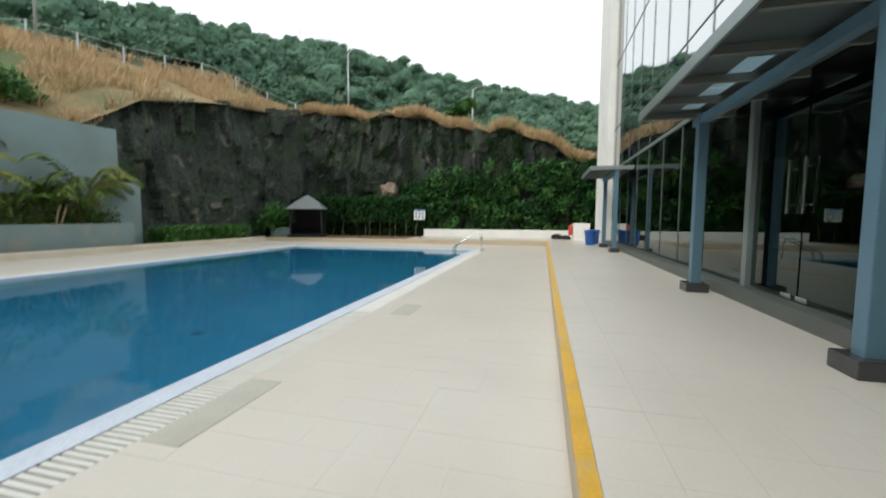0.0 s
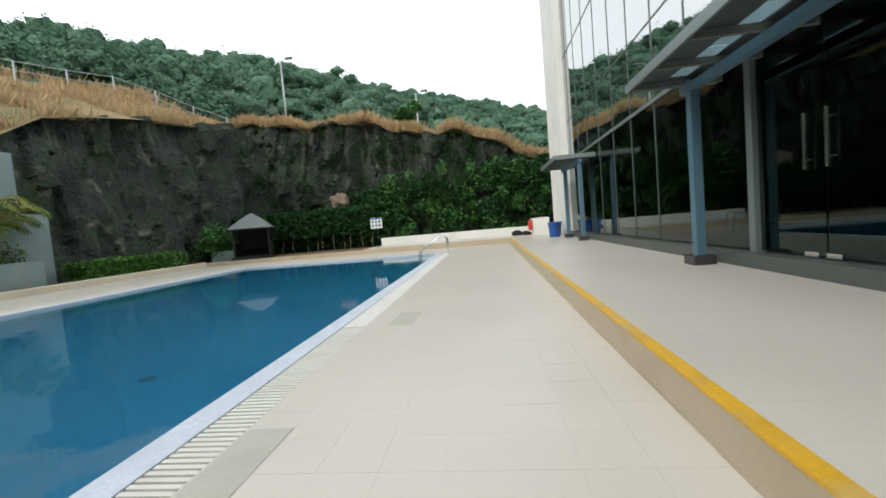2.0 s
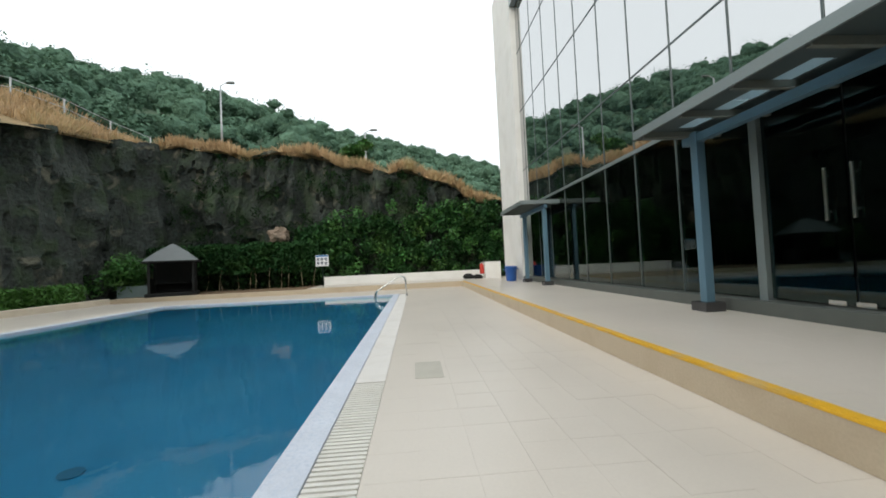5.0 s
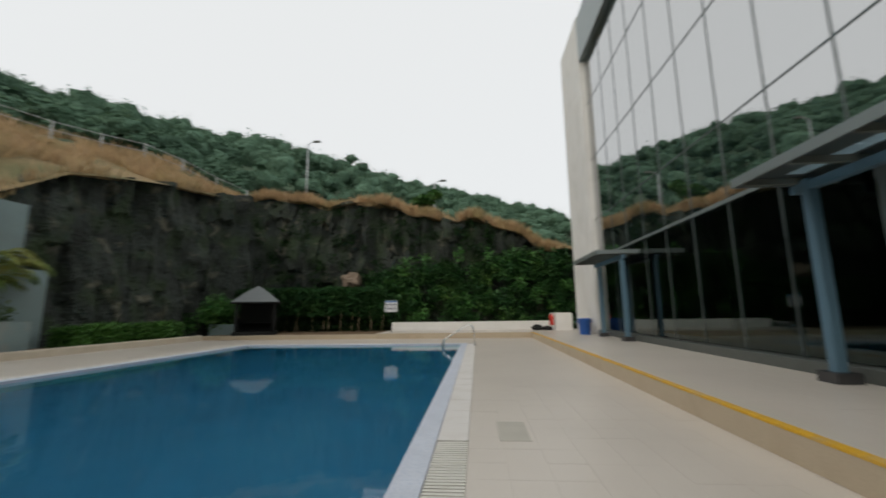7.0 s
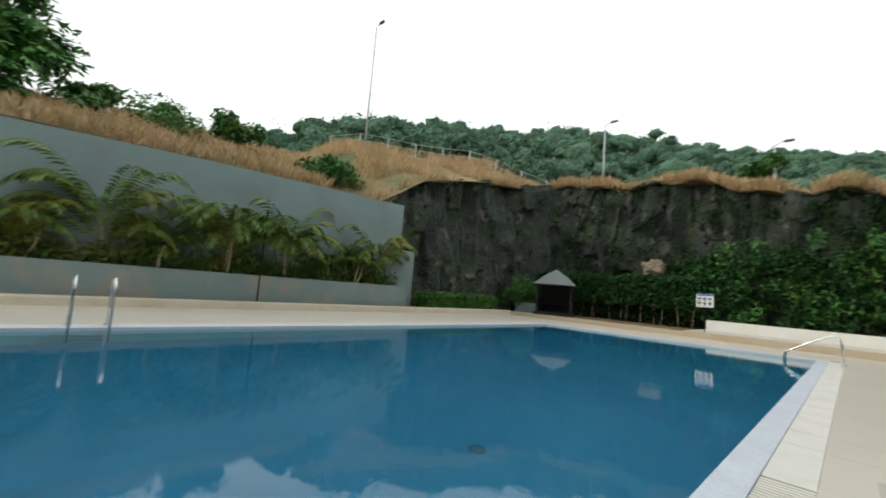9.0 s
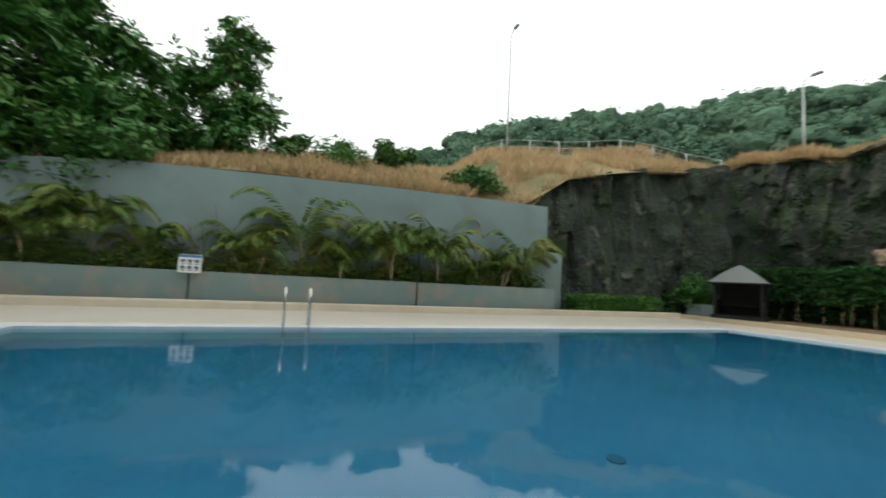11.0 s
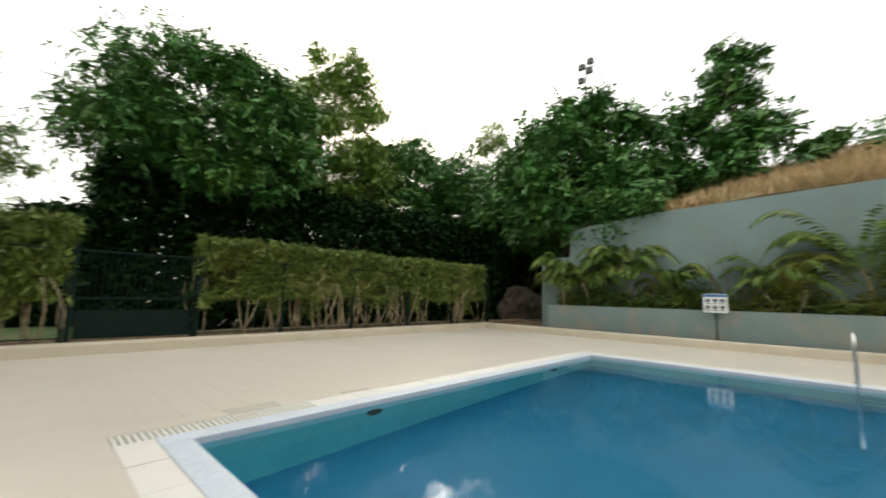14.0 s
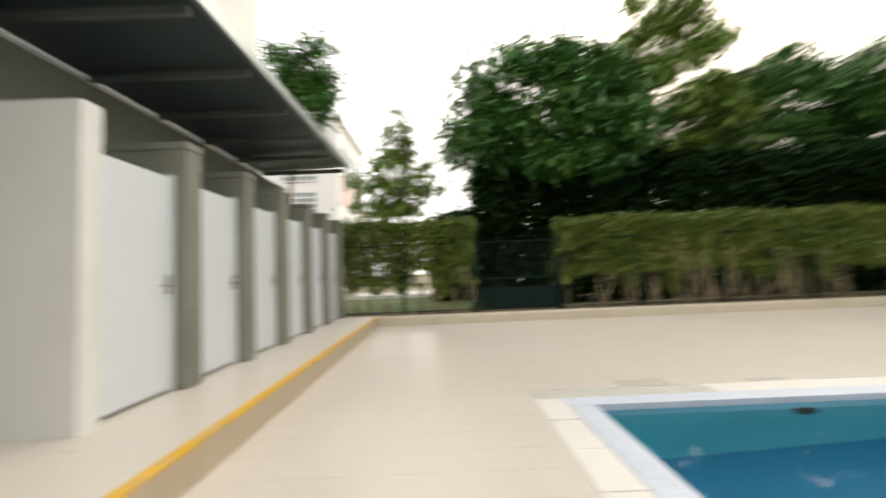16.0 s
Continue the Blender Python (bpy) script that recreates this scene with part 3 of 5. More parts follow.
def build_canopy(y0, y1, x0=4.5, z=3.08):
    c = thing("entrance_canopy", (0, 0, 0), "grey metal entrance canopy on blue-grey steel posts", "canopy", "entrance canopies")
    part("roof_sheet", boxes((x0, 4.98, y0, y1, z - 0.03, z), (5.24, FX - 0.02, y0, y1, z - 0.03, z), (4.98, 5.24, y0, y1 - 2.4, z - 0.03, z), (4.98, 5.24, y1 - 0.3, y1, z - 0.03, z)), CANOPY, c)
    for k in range(2):
        part("roof_light", boxes((4.985, 5.235, y1 - 2.38 + k * 1.06, y1 - 1.36 + k * 1.06, z - 0.02, z - 0.005)), FROST, c, "frosted glass roof light")
    part("fascia", boxes((x0 - 0.03, x0, y0 - 0.03, y1 + 0.03, z - 0.10, z + 0.03), (x0, FX - 0.02, y0 - 0.03, y0, z - 0.10, z + 0.03), (x0, FX - 0.02, y1, y1 + 0.03, z - 0.10, z + 0.03)), ALU, c)
    n = 4
    for i in range(n + 1):
        y = y0 + 0.15 + (y1 - y0 - 0.3) * i / n
        part("rafter", boxes((x0 + 0.02, FX - 0.03, y - 0.03, y + 0.03, z - 0.12, z - 0.032)), DARKGREY, c)
    part("beam", boxes((5.26, 5.375, y0, y1, z - 0.24, z - 0.122)), STEELBLUE, c)
    return c


for y0, y1, posts in ((6.32, 10.12, (6.38, 9.86)), (17.0, 20.05, (17.2, 19.6))):
    c = build_canopy(y0, y1)
    for y in posts:
        p = part("post", boxes((5.25, 5.385, y - 0.07, y + 0.07, STEP + 0.1, 3.0), bevel=0.012), STEELBLUE, c)
        part("footing", boxes((5.16, 5.475, y - 0.16, y + 0.16, STEP - 0.012, STEP + 0.14), bevel=0.012), GRANITE, p, "black granite footing")

# ---- changing cubicles ----
SX = 4.25


def build_cubicles():
    structure("cubicle_end_wall", boxes((SX - 0.1, 6.35, 0.8, 1.0, STEP - 0.02, 2.8), bevel=0.012), WHITEWALL, "white rendered end wall of the cubicles", "wall")
    structure("cubicle_back_wall", boxes((5.7, 6.3, -7.0, 0.8, STEP - 0.02, 3.85)), OLIVE, "olive grey back wall above the cubicles", "wall")
    door = thing("cubicle_door", (SX, 0.76, STEP), "closed white laminate cubicle door", "door", "cubicle doors")
    leaf = part("leaf", boxes((0, 0.035, -0.92, 0, 0.03, 2.2), bevel=0.004), DOORW, door)
    bm = boxes((-0.03, 0.0, -0.87, -0.83, 0.98, 1.18), bevel=0.004)
    tube(bm, [(-0.03, -0.85, 1.07), (-0.06, -0.85, 1.07), (-0.06, -0.70, 1.07)], 0.011, 8)
    part("handle", bm, STEEL, leaf, "steel lever handle")
    part("jamb", boxes((-0.01, 0.05, 0.0, 0.04, 0, 2.24), (-0.01, 0.05, -0.96, -0.92, 0, 2.24)), DOORW, door)
    pier = thing("cubicle_pier", (SX, -0.33, STEP), "olive grey pier between cubicle doors", "pier", "cubicle piers")
    part("shaft", boxes((-0.14, 1.4, -0.13, 0.13, -0.01, 2.52), bevel=0.01), OLIVE, pier)
    part("cap", boxes((-0.15, 1.41, -0.14, 0.14, 2.52, 2.6), bevel=0.008), OLIVE, pier)
    for i in range(1, 6):
        copy_thing(door, pose(SX, 0.76 - 1.27 * i, STEP))
    for i in range(1, 6):
        copy_thing(pier, pose(SX, -0.33 - 1.27 * i, STEP))
    roof = thing("cubicle_canopy", (0, 0, 0), "sloping grey sheet canopy over the cubicles", "canopy")
    bm = bmesh.new()
    v = [bm.verts.new(p) for p in ((4.0, -7.0, 4.4), (6.35, -7.0, 4.33), (6.35, 3.2, 4.33), (4.0, 3.2, 4.4))]
    top = bmesh.ops.extrude_face_region(bm, geom=[bm.faces.new(v)])
    bmesh.ops.translate(bm, vec=(0, 0, 0.08), verts=[e for e in top["geom"] if isinstance(e, bmesh.types.BMVert)])
    part("sheet", bm, CANOPY, roof)
    for i in range(8):
        y = -6.9 + i * 1.35
        part("purlin", boxes((4.05, 6.3, y - 0.03, y + 0.03, 4.22, 4.32)), DARKGREY, roof)
    part("gutter", boxes((3.93, 4.0, -7.03, 3.2, 4.36, 4.52)), ALU, roof)


build_cubicles()

# ---- plants ----
RNG = np.random.default_rng(7)


def foliage(name, pts, length, width, material, parent=None, droop=0.3):
    return raw_mesh(name, leaves(RNG, pts, length, width, droop), 4, material, parent)


def limb(p, q, bend=0.15, n=5):
    p, q = Vector(p), Vector(q)
    off = Vector(RNG.normal(size=3)) * (q - p).length * bend
    return [p.lerp(q, i / n) + off * math.sin(math.pi * i / n) for i in range(n + 1)]


def build_tree(name, base, crown, radii, n_clumps, per_clump, clump_r, leaf, material, label, trunk_r=0.16, inner=0.45):
    """A trunk with limbs to the clumps of a lumpy crown. crown: its centre; radii: its half sizes."""
    t = thing(name, base, label, "tree")
    b, c, R = np.array(base), np.array(crown) - np.array(base), np.array(radii)
    cents = []
    for i in range(n_clumps):
        d = RNG.normal(size=3)
        d /= np.linalg.norm(d)
        rr = RNG.random() ** (1 / 3) if RNG.random() < inner else 0.78 + 0.3 * RNG.random()
        if d[2] < -0.6:
            d[2] *= 0.5
        cents.append(c + d * rr * R)
    fork = Vector((c[0] * 0.3, c[1] * 0.3, max(0.6, (c[2] - R[2]) * 0.75)))
    bm = bmesh.new()
    tube(bm, limb((0, 0, -0.2), fork, 0.04), trunk_r, 9, taper=trunk_r * 0.75)
    part("trunk", bm, BARK, t, smooth=True)
    for q in cents[:: max(1, n_clumps // 10)]:
        bm = bmesh.new()
        tube(bm, limb(fork, q, 0.1), trunk_r * 0.45, 6, taper=0.012)
        part("limb", bm, BARK, t, smooth=True)
    pts = np.concatenate([clump_points(RNG, q, clump_r * (0.6 + 0.8 * RNG.random()), int(per_clump * (0.6 + 0.8 * RNG.random()) / 5), 0.75) for q in cents])
    raw_mesh("crown", sprays(RNG, pts, leaf[0] * 1.15, leaf[1]), 4, material, t)
    return t


build_tree("broadleaf_tree", (-3.4, -13.6, 0), (-3.6, -13.6, 7.4), (4.2, 2.8, 4.2), 150, 330, 1.0, (0.25, 0.10), LEAFTREE, "large dark green broadleaf tree behind the hedge", 0.24)
build_tree("broadleaf_tree", (-10.8, -16.5, 0), (-10.9, -16.5, 9.2), (3.7, 2.8, 6.2), 135, 330, 0.95, (0.24, 0.08), LEAFLIGHT, "tall yellow-green tree behind the hedge", 0.2)
build_tree("broadleaf_tree", (-16.5, -17, 0), (-16.5, -16.5, 7.6), (3.9, 2.6, 4.7), 110, 300, 1.0, (0.25, 0.10), LEAFTREE, "dark green broadleaf tree beyond the deck corner", 0.2)
build_tree("broadleaf_tree", (-22.5, -17, 0), (-22.5, -16, 7.6), (3.8, 2.6, 5.0), 110, 300, 1.0, (0.25, 0.10), LEAFTREE, "dark green broadleaf tree beyond the deck corner", 0.2)
build_tree("broadleaf_tree", (-25.5, -15.5, 0), (-25.5, -15.5, 14.6), (1.6, 1.5, 1.6), 18, 150, 0.6, (0.24, 0.07), LEAFLIGHT, "feathery light green tree top above the canopy", 0.1)
build_tree("broadleaf_tree", (-20.9, -9.4, 0), (-20.9, -9.4, 6.9), (2.9, 2.8, 4.8), 110, 300, 0.95, (0.26, 0.11), LEAFTREE, "dense green tree at the end of the retaining wall", 0.2)
build_tree("broadleaf_tree", (-20.2, -4.2, 0.5), (-17.7, -4.2, 6.9), (3.6, 3.4, 4.4), 150, 280, 0.85, (0.27, 0.12), LEAFTREE, "dark green tree behind the retaining wall", 0.16)
build_tree("broadleaf_tree", (-20.3, 1.4, 4.5), (-20.3, 0.9, 7.7), (2.2, 3.1, 3.4), 85, 190, 0.7, (0.28, 0.13), LEAFTREE, "slender large-leaved tree on the dry slope", 0.12)
build_tree("broadleaf_tree", (-20.4, 1.8, 4.5), (-20.4, 1.8, 11.4), (0.9, 1.1, 2.0), 18, 150, 0.5, (0.28, 0.13), LEAFTREE, "pointed leafy tree top on the dry slope", 0.1)
build_tree("young_tree", (3.6, -16.2, 0), (3.7, -16.2, 5.4), (2.2, 1.7, 2.2), 48, 130, 0.55, (0.24, 0.08), LEAFLIGHT, "slender young tree with sparse light leaves", 0.09)
build_tree("young_tree", (3.5, -16.6, 0), (3.6, -16.5, 8.4), (0.8, 0.8, 1.8), 14, 110, 0.45, (0.24, 0.08), LEAFLIGHT, "thin pale tree top with sparse leaves", 0.07)
build_tree("young_tree", (7.4, -11.6, 0), (6.75, -11.5, 9.2), (1.0, 1.1, 1.9), 30, 150, 0.5, (0.30, 0.08), LEAFTREE, "dark hanging tree branches beside the building", 0.1)


def box_points(n, x0, x1, y0, y1, z0, z1, lump=0.12):
    """Points near the faces of a clipped hedge, with an uneven skin."""
    p = RNG.random((n, 3)) * np.array([x1 - x0, y1 - y0, z1 - z0]) + np.array([x0, y0, z0])
    face = RNG.integers(0, 5, n)
    for i, (ax, v) in enumerate(((1, y1), (1, y0), (2, z1), (1, y1), (0, None))):
        sel = face == i
        if v is not None:
            p[sel, ax] = v + RNG.normal(size=sel.sum()) * lump * 0.5
    p += (np.sin(p[:, [1, 2, 0]] * 2.1) + np.sin(p[:, [2, 0, 1]] * 4.7)) * lump * 0.25
    return p


def build_hedge(x0, x1, y, depth, z0, z1, n, label, canes, name="bamboo_hedge"):
    h = thing(name, ((x0 + x1) / 2, y, 0.23), label, "hedge")
    w = (x1 - x0) / 2
    q = box_points(n, -w, w, -depth / 2, depth / 2, z0, z1)
    q = q[[noise.noise((p[0] * 1.3, p[1], p[2] * 1.6)) + 0.5 * noise.noise((p[0] * 4, p[1] * 2, p[2] * 4)) > -0.12 - 0.5 * (p[2] - z0) / (z1 - z0) for p in q]]
    foliage("foliage", q, 0.23, 0.045, LEAFHEDGE, h, 0.8)
    low = box_points(n // 4, -w, w, -depth / 2, depth / 2, z0 * 0.3, z0 + 0.1, 0.2)
    low = low[[noise.noise((p[0] * 1.7, 0, 5)) + 0.25 * noise.noise((p[0] * 6, p[2] * 3, 2)) > 0.8 - 0.75 * p[2] / z0 for p in low]]
    foliage("lower_foliage", low, 0.2, 0.045, LEAFHEDGE, h, 0.6)
    kinds = []
    for k in range(8):
        bm = bmesh.new()
        tube(bm, limb((0, 0, 0), (RNG.normal() * 0.2, RNG.normal() * 0.1, z0 + 0.5), 0.06, 4), 0.017 + 0.012 * RNG.random(), 6, taper=0.011)
        kinds.append(part("cane", bm, CANE, h, smooth=True))
    x = -w
    for i in range(canes):
        o = kinds[i] if i < 8 else new("cane", kinds[i % 8].data)
        o.parent = h
        x = (RNG.random() * 2 - 1) * w if i % 3 == 0 else x + RNG.normal() * 0.09
        o.location = (min(max(x, -w), w), 0.18 + RNG.normal() * 0.12, 0)
        o.rotation_euler = (0, 0, RNG.random() * 6)
    return h


build_hedge(-13.3, -1.75, -7.2, 0.65, 0.95, 2.38, 40000, "clipped green bamboo hedge with bare lower canes", 90)
build_hedge(0.5, 5.4, -7.25, 0.6, 0.8, 2.45, 17000, "thin see-through bamboo hedge along the fence", 30)

# leaf mass added under and behind the trees, shade put into its colour
und = foliage("undergrowth", np.concatenate([box_points(84000, -26, -0.2, -15.0, -12.4, 0, 5.5, 0.6), box_points(16000, -0.8, 1.7, -15.2, -12.6, 0, 3.3, 0.5), box_points(26000, -27, -17.6, -12.5, -9.6, 0, 5.2, 0.6)]), 0.34, 0.15, LEAFSHADE)
tagged(und, "dense undergrowth below the trees with shade put into its colour", "undergrowth", kind="stuff")

hn = thing("clipped_hedge", (-11, 27.1, 0.2), "dark green clipped hedge at the cliff foot", "hedge")
foliage("foliage", box_points(26000, -8.2, 6.6, -0.45, 0.5, 0.9, 2.4, 0.15), 0.2, 0.09, LEAFFAR, hn)
# lower half of the hedge takes the leaf colour with shade in it
foliage("lower_foliage", box_points(5000, -8.2, 6.6, -0.3, 0.4, 0.05, 1.0, 0.15), 0.2, 0.09, LEAFSHADE, hn)
for k in range(26):
    bm = bmesh.new()
    u = -8.0 + 14.4 * (k + RNG.random()) / 26
    tube(bm, limb((u, -0.4, -0.1), (u + RNG.normal() * 0.12, -0.35, 1.2), 0.05, 3), 0.02, 5, taper=0.012)
    part("stem", bm, CANE, hn, smooth=True)


def bush(at, r, n, label, material=LEAFSHADE, leaf=(0.2, 0.1), lumps=6, flat=0.8):
    b = thing("bush", at, label, "bush")
    cs = [np.array([RNG.normal() * r * 0.45, RNG.normal() * r * 0.45, r * 0.35 + abs(RNG.normal()) * r * 0.35]) for _ in range(lumps)]
    pts = np.concatenate([clump_points(RNG, c, r * 0.5, n // lumps, flat) for c in cs])
    pts[:, 2] = np.maximum(pts[:, 2], 0.02)
    foliage("leaves", pts, leaf[0], leaf[1], material, b)
    bm = bmesh.new()
    for c in cs[:4]:
        tube(bm, limb((0, 0, -0.1), c, 0.1), 0.03, 5, taper=0.008)
    part("stems", bm, BARK, b)
    return b


# creepers and scrub over the right-hand part of the cliff
pts = []
for i in range(135):
    x = -5.5 + 13 * RNG.random()
    top = lerp(x, (-6, -3, 2, 6, 8), (3.2, 4.0, 4.4, 4.6, 4.6))
    z = top * RNG.random() ** 0.8
    pts.append(clump_points(RNG, (x, 27.3 + 0.12 * z, z), 0.55, 130, 0.9))
more = np.concatenate([clump_points(RNG, (x, 27.15 + 0.12 * z, z), 0.5, 70, 0.9) for x, z in zip(-6 + 13.5 * RNG.random(60), 0.4 + 4.2 * RNG.random(60))])
tagged(foliage("cliff_shrubs", more, 0.24, 0.10, LEAFTREE), "lighter green shrubs rooted in the lower cliff", "shrubs", kind="stuff")
tagged(foliage("cliff_creeper", np.concatenate(pts), 0.2, 0.11, LEAFFAR), "green creepers and scrub covering the lower cliff", "creeper", kind="stuff")
pts = []
for i in range(330):
    x = -40 + 46 * RNG.random()
    z = cliff_top(x) * (0.15 + 0.8 * RNG.random())
    pts.append(clump_points(RNG, (x, 27.6 + 0.1 * z, z), 0.35, 40, 1.3))
tagged(foliage("cliff_scrub", np.concatenate(pts), 0.22, 0.08, LEAFSHADE, None, 1.0), "hanging roots and sparse scrub on the cliff face", "scrub", kind="stuff")

for y0, y1 in ((16.9, 19.4), (19.6, 22.2)):
    lh = thing("clipped_shrub", (-13.7, (y0 + y1) / 2, 0.06), "low clipped green shrub hedge beside the deck", "hedge", "low clipped hedges")
    q = box_points(6000, (y0 - y1) / 2, (y1 - y0) / 2, -0.4, 0.4, 0.0, 0.78, 0.12)
    foliage("foliage", q[:, [1, 0, 2]], 0.13, 0.07, LEAFSHRUB, lh)
bush((-13.3, 25.4, 0.2), 1.5, 3200, "leafy green shrub beside the gazebo", LEAFTREE, (0.24, 0.08))
bush((-2.6, 29.6, 8.0), 0.9, 2200, "round green shrub on the cliff top", LEAFTREE, (0.25, 0.12))
bush((-16.6, 13.3, 5.2), 1.5, 3200, "spreading green shrub hanging over the retaining wall", LEAFTREE, (0.26, 0.1))
bush((-15.1, -1.4, 4.2), 1.5, 3600, "leafy boughs hanging over the retaining wall", LEAFTREE, (0.27, 0.11), 8)
bush((-15.0, -3.6, 3.3), 1.9, 5200, "dark leafy boughs over the end of the retaining wall", LEAFTREE, (0.27, 0.11), 9)
bush((-19.2, 9.6, 6.9), 1.2, 2200, "rounded green shrub on the dry slope", LEAFTREE, (0.26, 0.1))
bush((-21.5, 4.5, 7.4), 1.1, 1800, "small green shrub on the dry slope", LEAFTREE, (0.26, 0.11))
bush((-22.5, 7.5, 7.8), 0.9, 1500, "small green shrub on the dry slope", LEAFTREE, (0.26, 0.11))
bush((-23, 2.6, 7.2), 0.7, 600, "sparse wispy shrub on the dry slope", LEAFLIGHT, (0.24, 0.07))
bush((8.5, 27.8, 3.6), 2.6, 4500, "dense green scrub behind the end pier", LEAFTREE, (0.3, 0.13))

# dry grass on the cliff edge and the west slope
pts = []
for i in range(15000):
    x = -15.5 + 21 * RNG.random()
    y = 28.35 + 2.6 * RNG.random() ** 1.6
    if noise.noise((x * 0.6, y * 0.9, 1)) > -0.28:
        pts.append((x, y, max(hill_height(x, y), cliff_top(x) + 0.1)))
for i in range(95000):
    if i % 3 == 0:
        x = -15 + 24 * RNG.random()
        y = 28.9 + 5.0 * RNG.random()
        if noise.noise((x * 0.5, y * 0.5, 5)) < 0.02:
            continue
    else:
        y = -3 + 38 * RNG.random()
        x = -14.7 - 15 * RNG.random() ** 1.3
    if y > 19 and above_fence(x, y) > 1.5 or noise.noise((x * 0.35, y * 0.35, 9)) < -0.25:
        continue
    pts.append((x, y, hill_height(x, y)))
n = len(pts)
base = np.array(pts)
lean = RNG.normal(size=(n, 3)) * np.array([0.2, 0.2, 0.0])
lean[:, 2] = 0.22 + 0.42 * RNG.random(n)
side = np.cross(lean, RNG.normal(size=(n, 3)))
side *= (0.022 / (np.linalg.norm(side, axis=1) + 1e-9))[:, None]
blades = np.stack([base - side - [0, 0, 0.15], base + side - [0, 0, 0.15], base + lean * 0.8 + side * 0.7, base + lean - side * 0.3], 1).reshape(-1, 3)
tagged(raw_mesh("dry_grass", blades, 4, STRAW), "dry straw-coloured grass along the cliff edge and slope", "grass", kind="stuff")

# green scrub among the grass
pts = []
while len(pts) < 170:
    x, y = -16 - 18 * RNG.random(), 4 + 36 * RNG.random() ** 0.7
    if y > 10 and x > -26 or noise.noise((x * 0.12, y * 0.12, 2)) < lerp(x, (-32, -16), (-0.5, 0.1)):
        continue
    s = 0.4 + 0.8 * RNG.random()
    pts.append(clump_points(RNG, (x, y, hill_height(x, y) + s * 0.5), s, int(260 * s), 0.8))
tagged(foliage("hill_scrub", np.concatenate(pts), 0.26, 0.10, LEAFTREE), "green scrub on the dry slope", "scrub", kind="stuff")


def scatter_forest():
    """Lumpy crowns packed over the hill, each a displaced mound under a skin of leaf sprays."""
    ball = bmesh.new()
    bmesh.ops.create_icosphere(ball, subdivisions=2, radius=1)
    unit = np.array([v.co[:] for v in ball.verts])
    tris = np.array([[v.index for v in f.verts] for f in ball.faces])
    ball.free()
    lumps, skin = [], []

    def crown(x, y, s, count):
        z = hill_height(x, y)
        for k in range(count):
            o = RNG.normal(size=3) * s * 0.65
            c = np.array([x + o[0], y + o[1], z + s * 0.2 + abs(o[2]) * 0.5])
            e = s * (0.45 + 0.4 * RNG.random())
            wob = 1 + sum(a * np.sin(unit @ (RNG.normal(size=3) * f) + RNG.random() * 6) for a, f in ((0.28, 3), (0.2, 6), (0.14, 11)))
            p = unit * wob[:, None] * np.array([e, e, e * 0.8])
            lumps.append(c + p * np.array([0.9, 0.9, 0.8]))
            pick = p[RNG.integers(0, len(p), 84)]
            pick = pick[pick[:, 2] > -0.35 * e]
            skin.append(c + pick * (0.88 + 0.3 * RNG.random((len(pick), 1))) + RNG.normal(size=pick.shape) * 0.14 * e)

    n = 0
    while n < 2200:
        az = -32 + 122 * RNG.random()
        r = 36 + 108 * RNG.random() ** 0.85
        x, y = 1.5 - r * math.sin(radians(az)), 4 + r * math.cos(radians(az))
        if y < 33.5 and x > -28 or y < 8:
            continue
        crown(x, y, (0.7 + 1.5 * RNG.random() ** 1.5) * (0.75 + 0.5 * r / 100), 2)
        n += 1
    n = 0
    while n < 330:
        x, y = -46 + 30 * RNG.random(), 19 + 20 * RNG.random()
        up = above_fence(x, y)
        if up > 1.2:
            crown(x, y, min(1.5, 0.45 + 0.12 * up) * (0.7 + 0.6 * RNG.random()), 2)
            n += 1
    turns = np.concatenate([tris.ravel() + i * len(unit) for i in range(len(lumps))])
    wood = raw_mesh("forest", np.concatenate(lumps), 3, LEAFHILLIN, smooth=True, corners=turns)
    tagged(wood, "green forest covering the hill above the cliff, coloured pale for haze", "forest", kind="stuff")
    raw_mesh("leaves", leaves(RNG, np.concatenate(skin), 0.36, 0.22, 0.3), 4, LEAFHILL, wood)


scatter_forest()


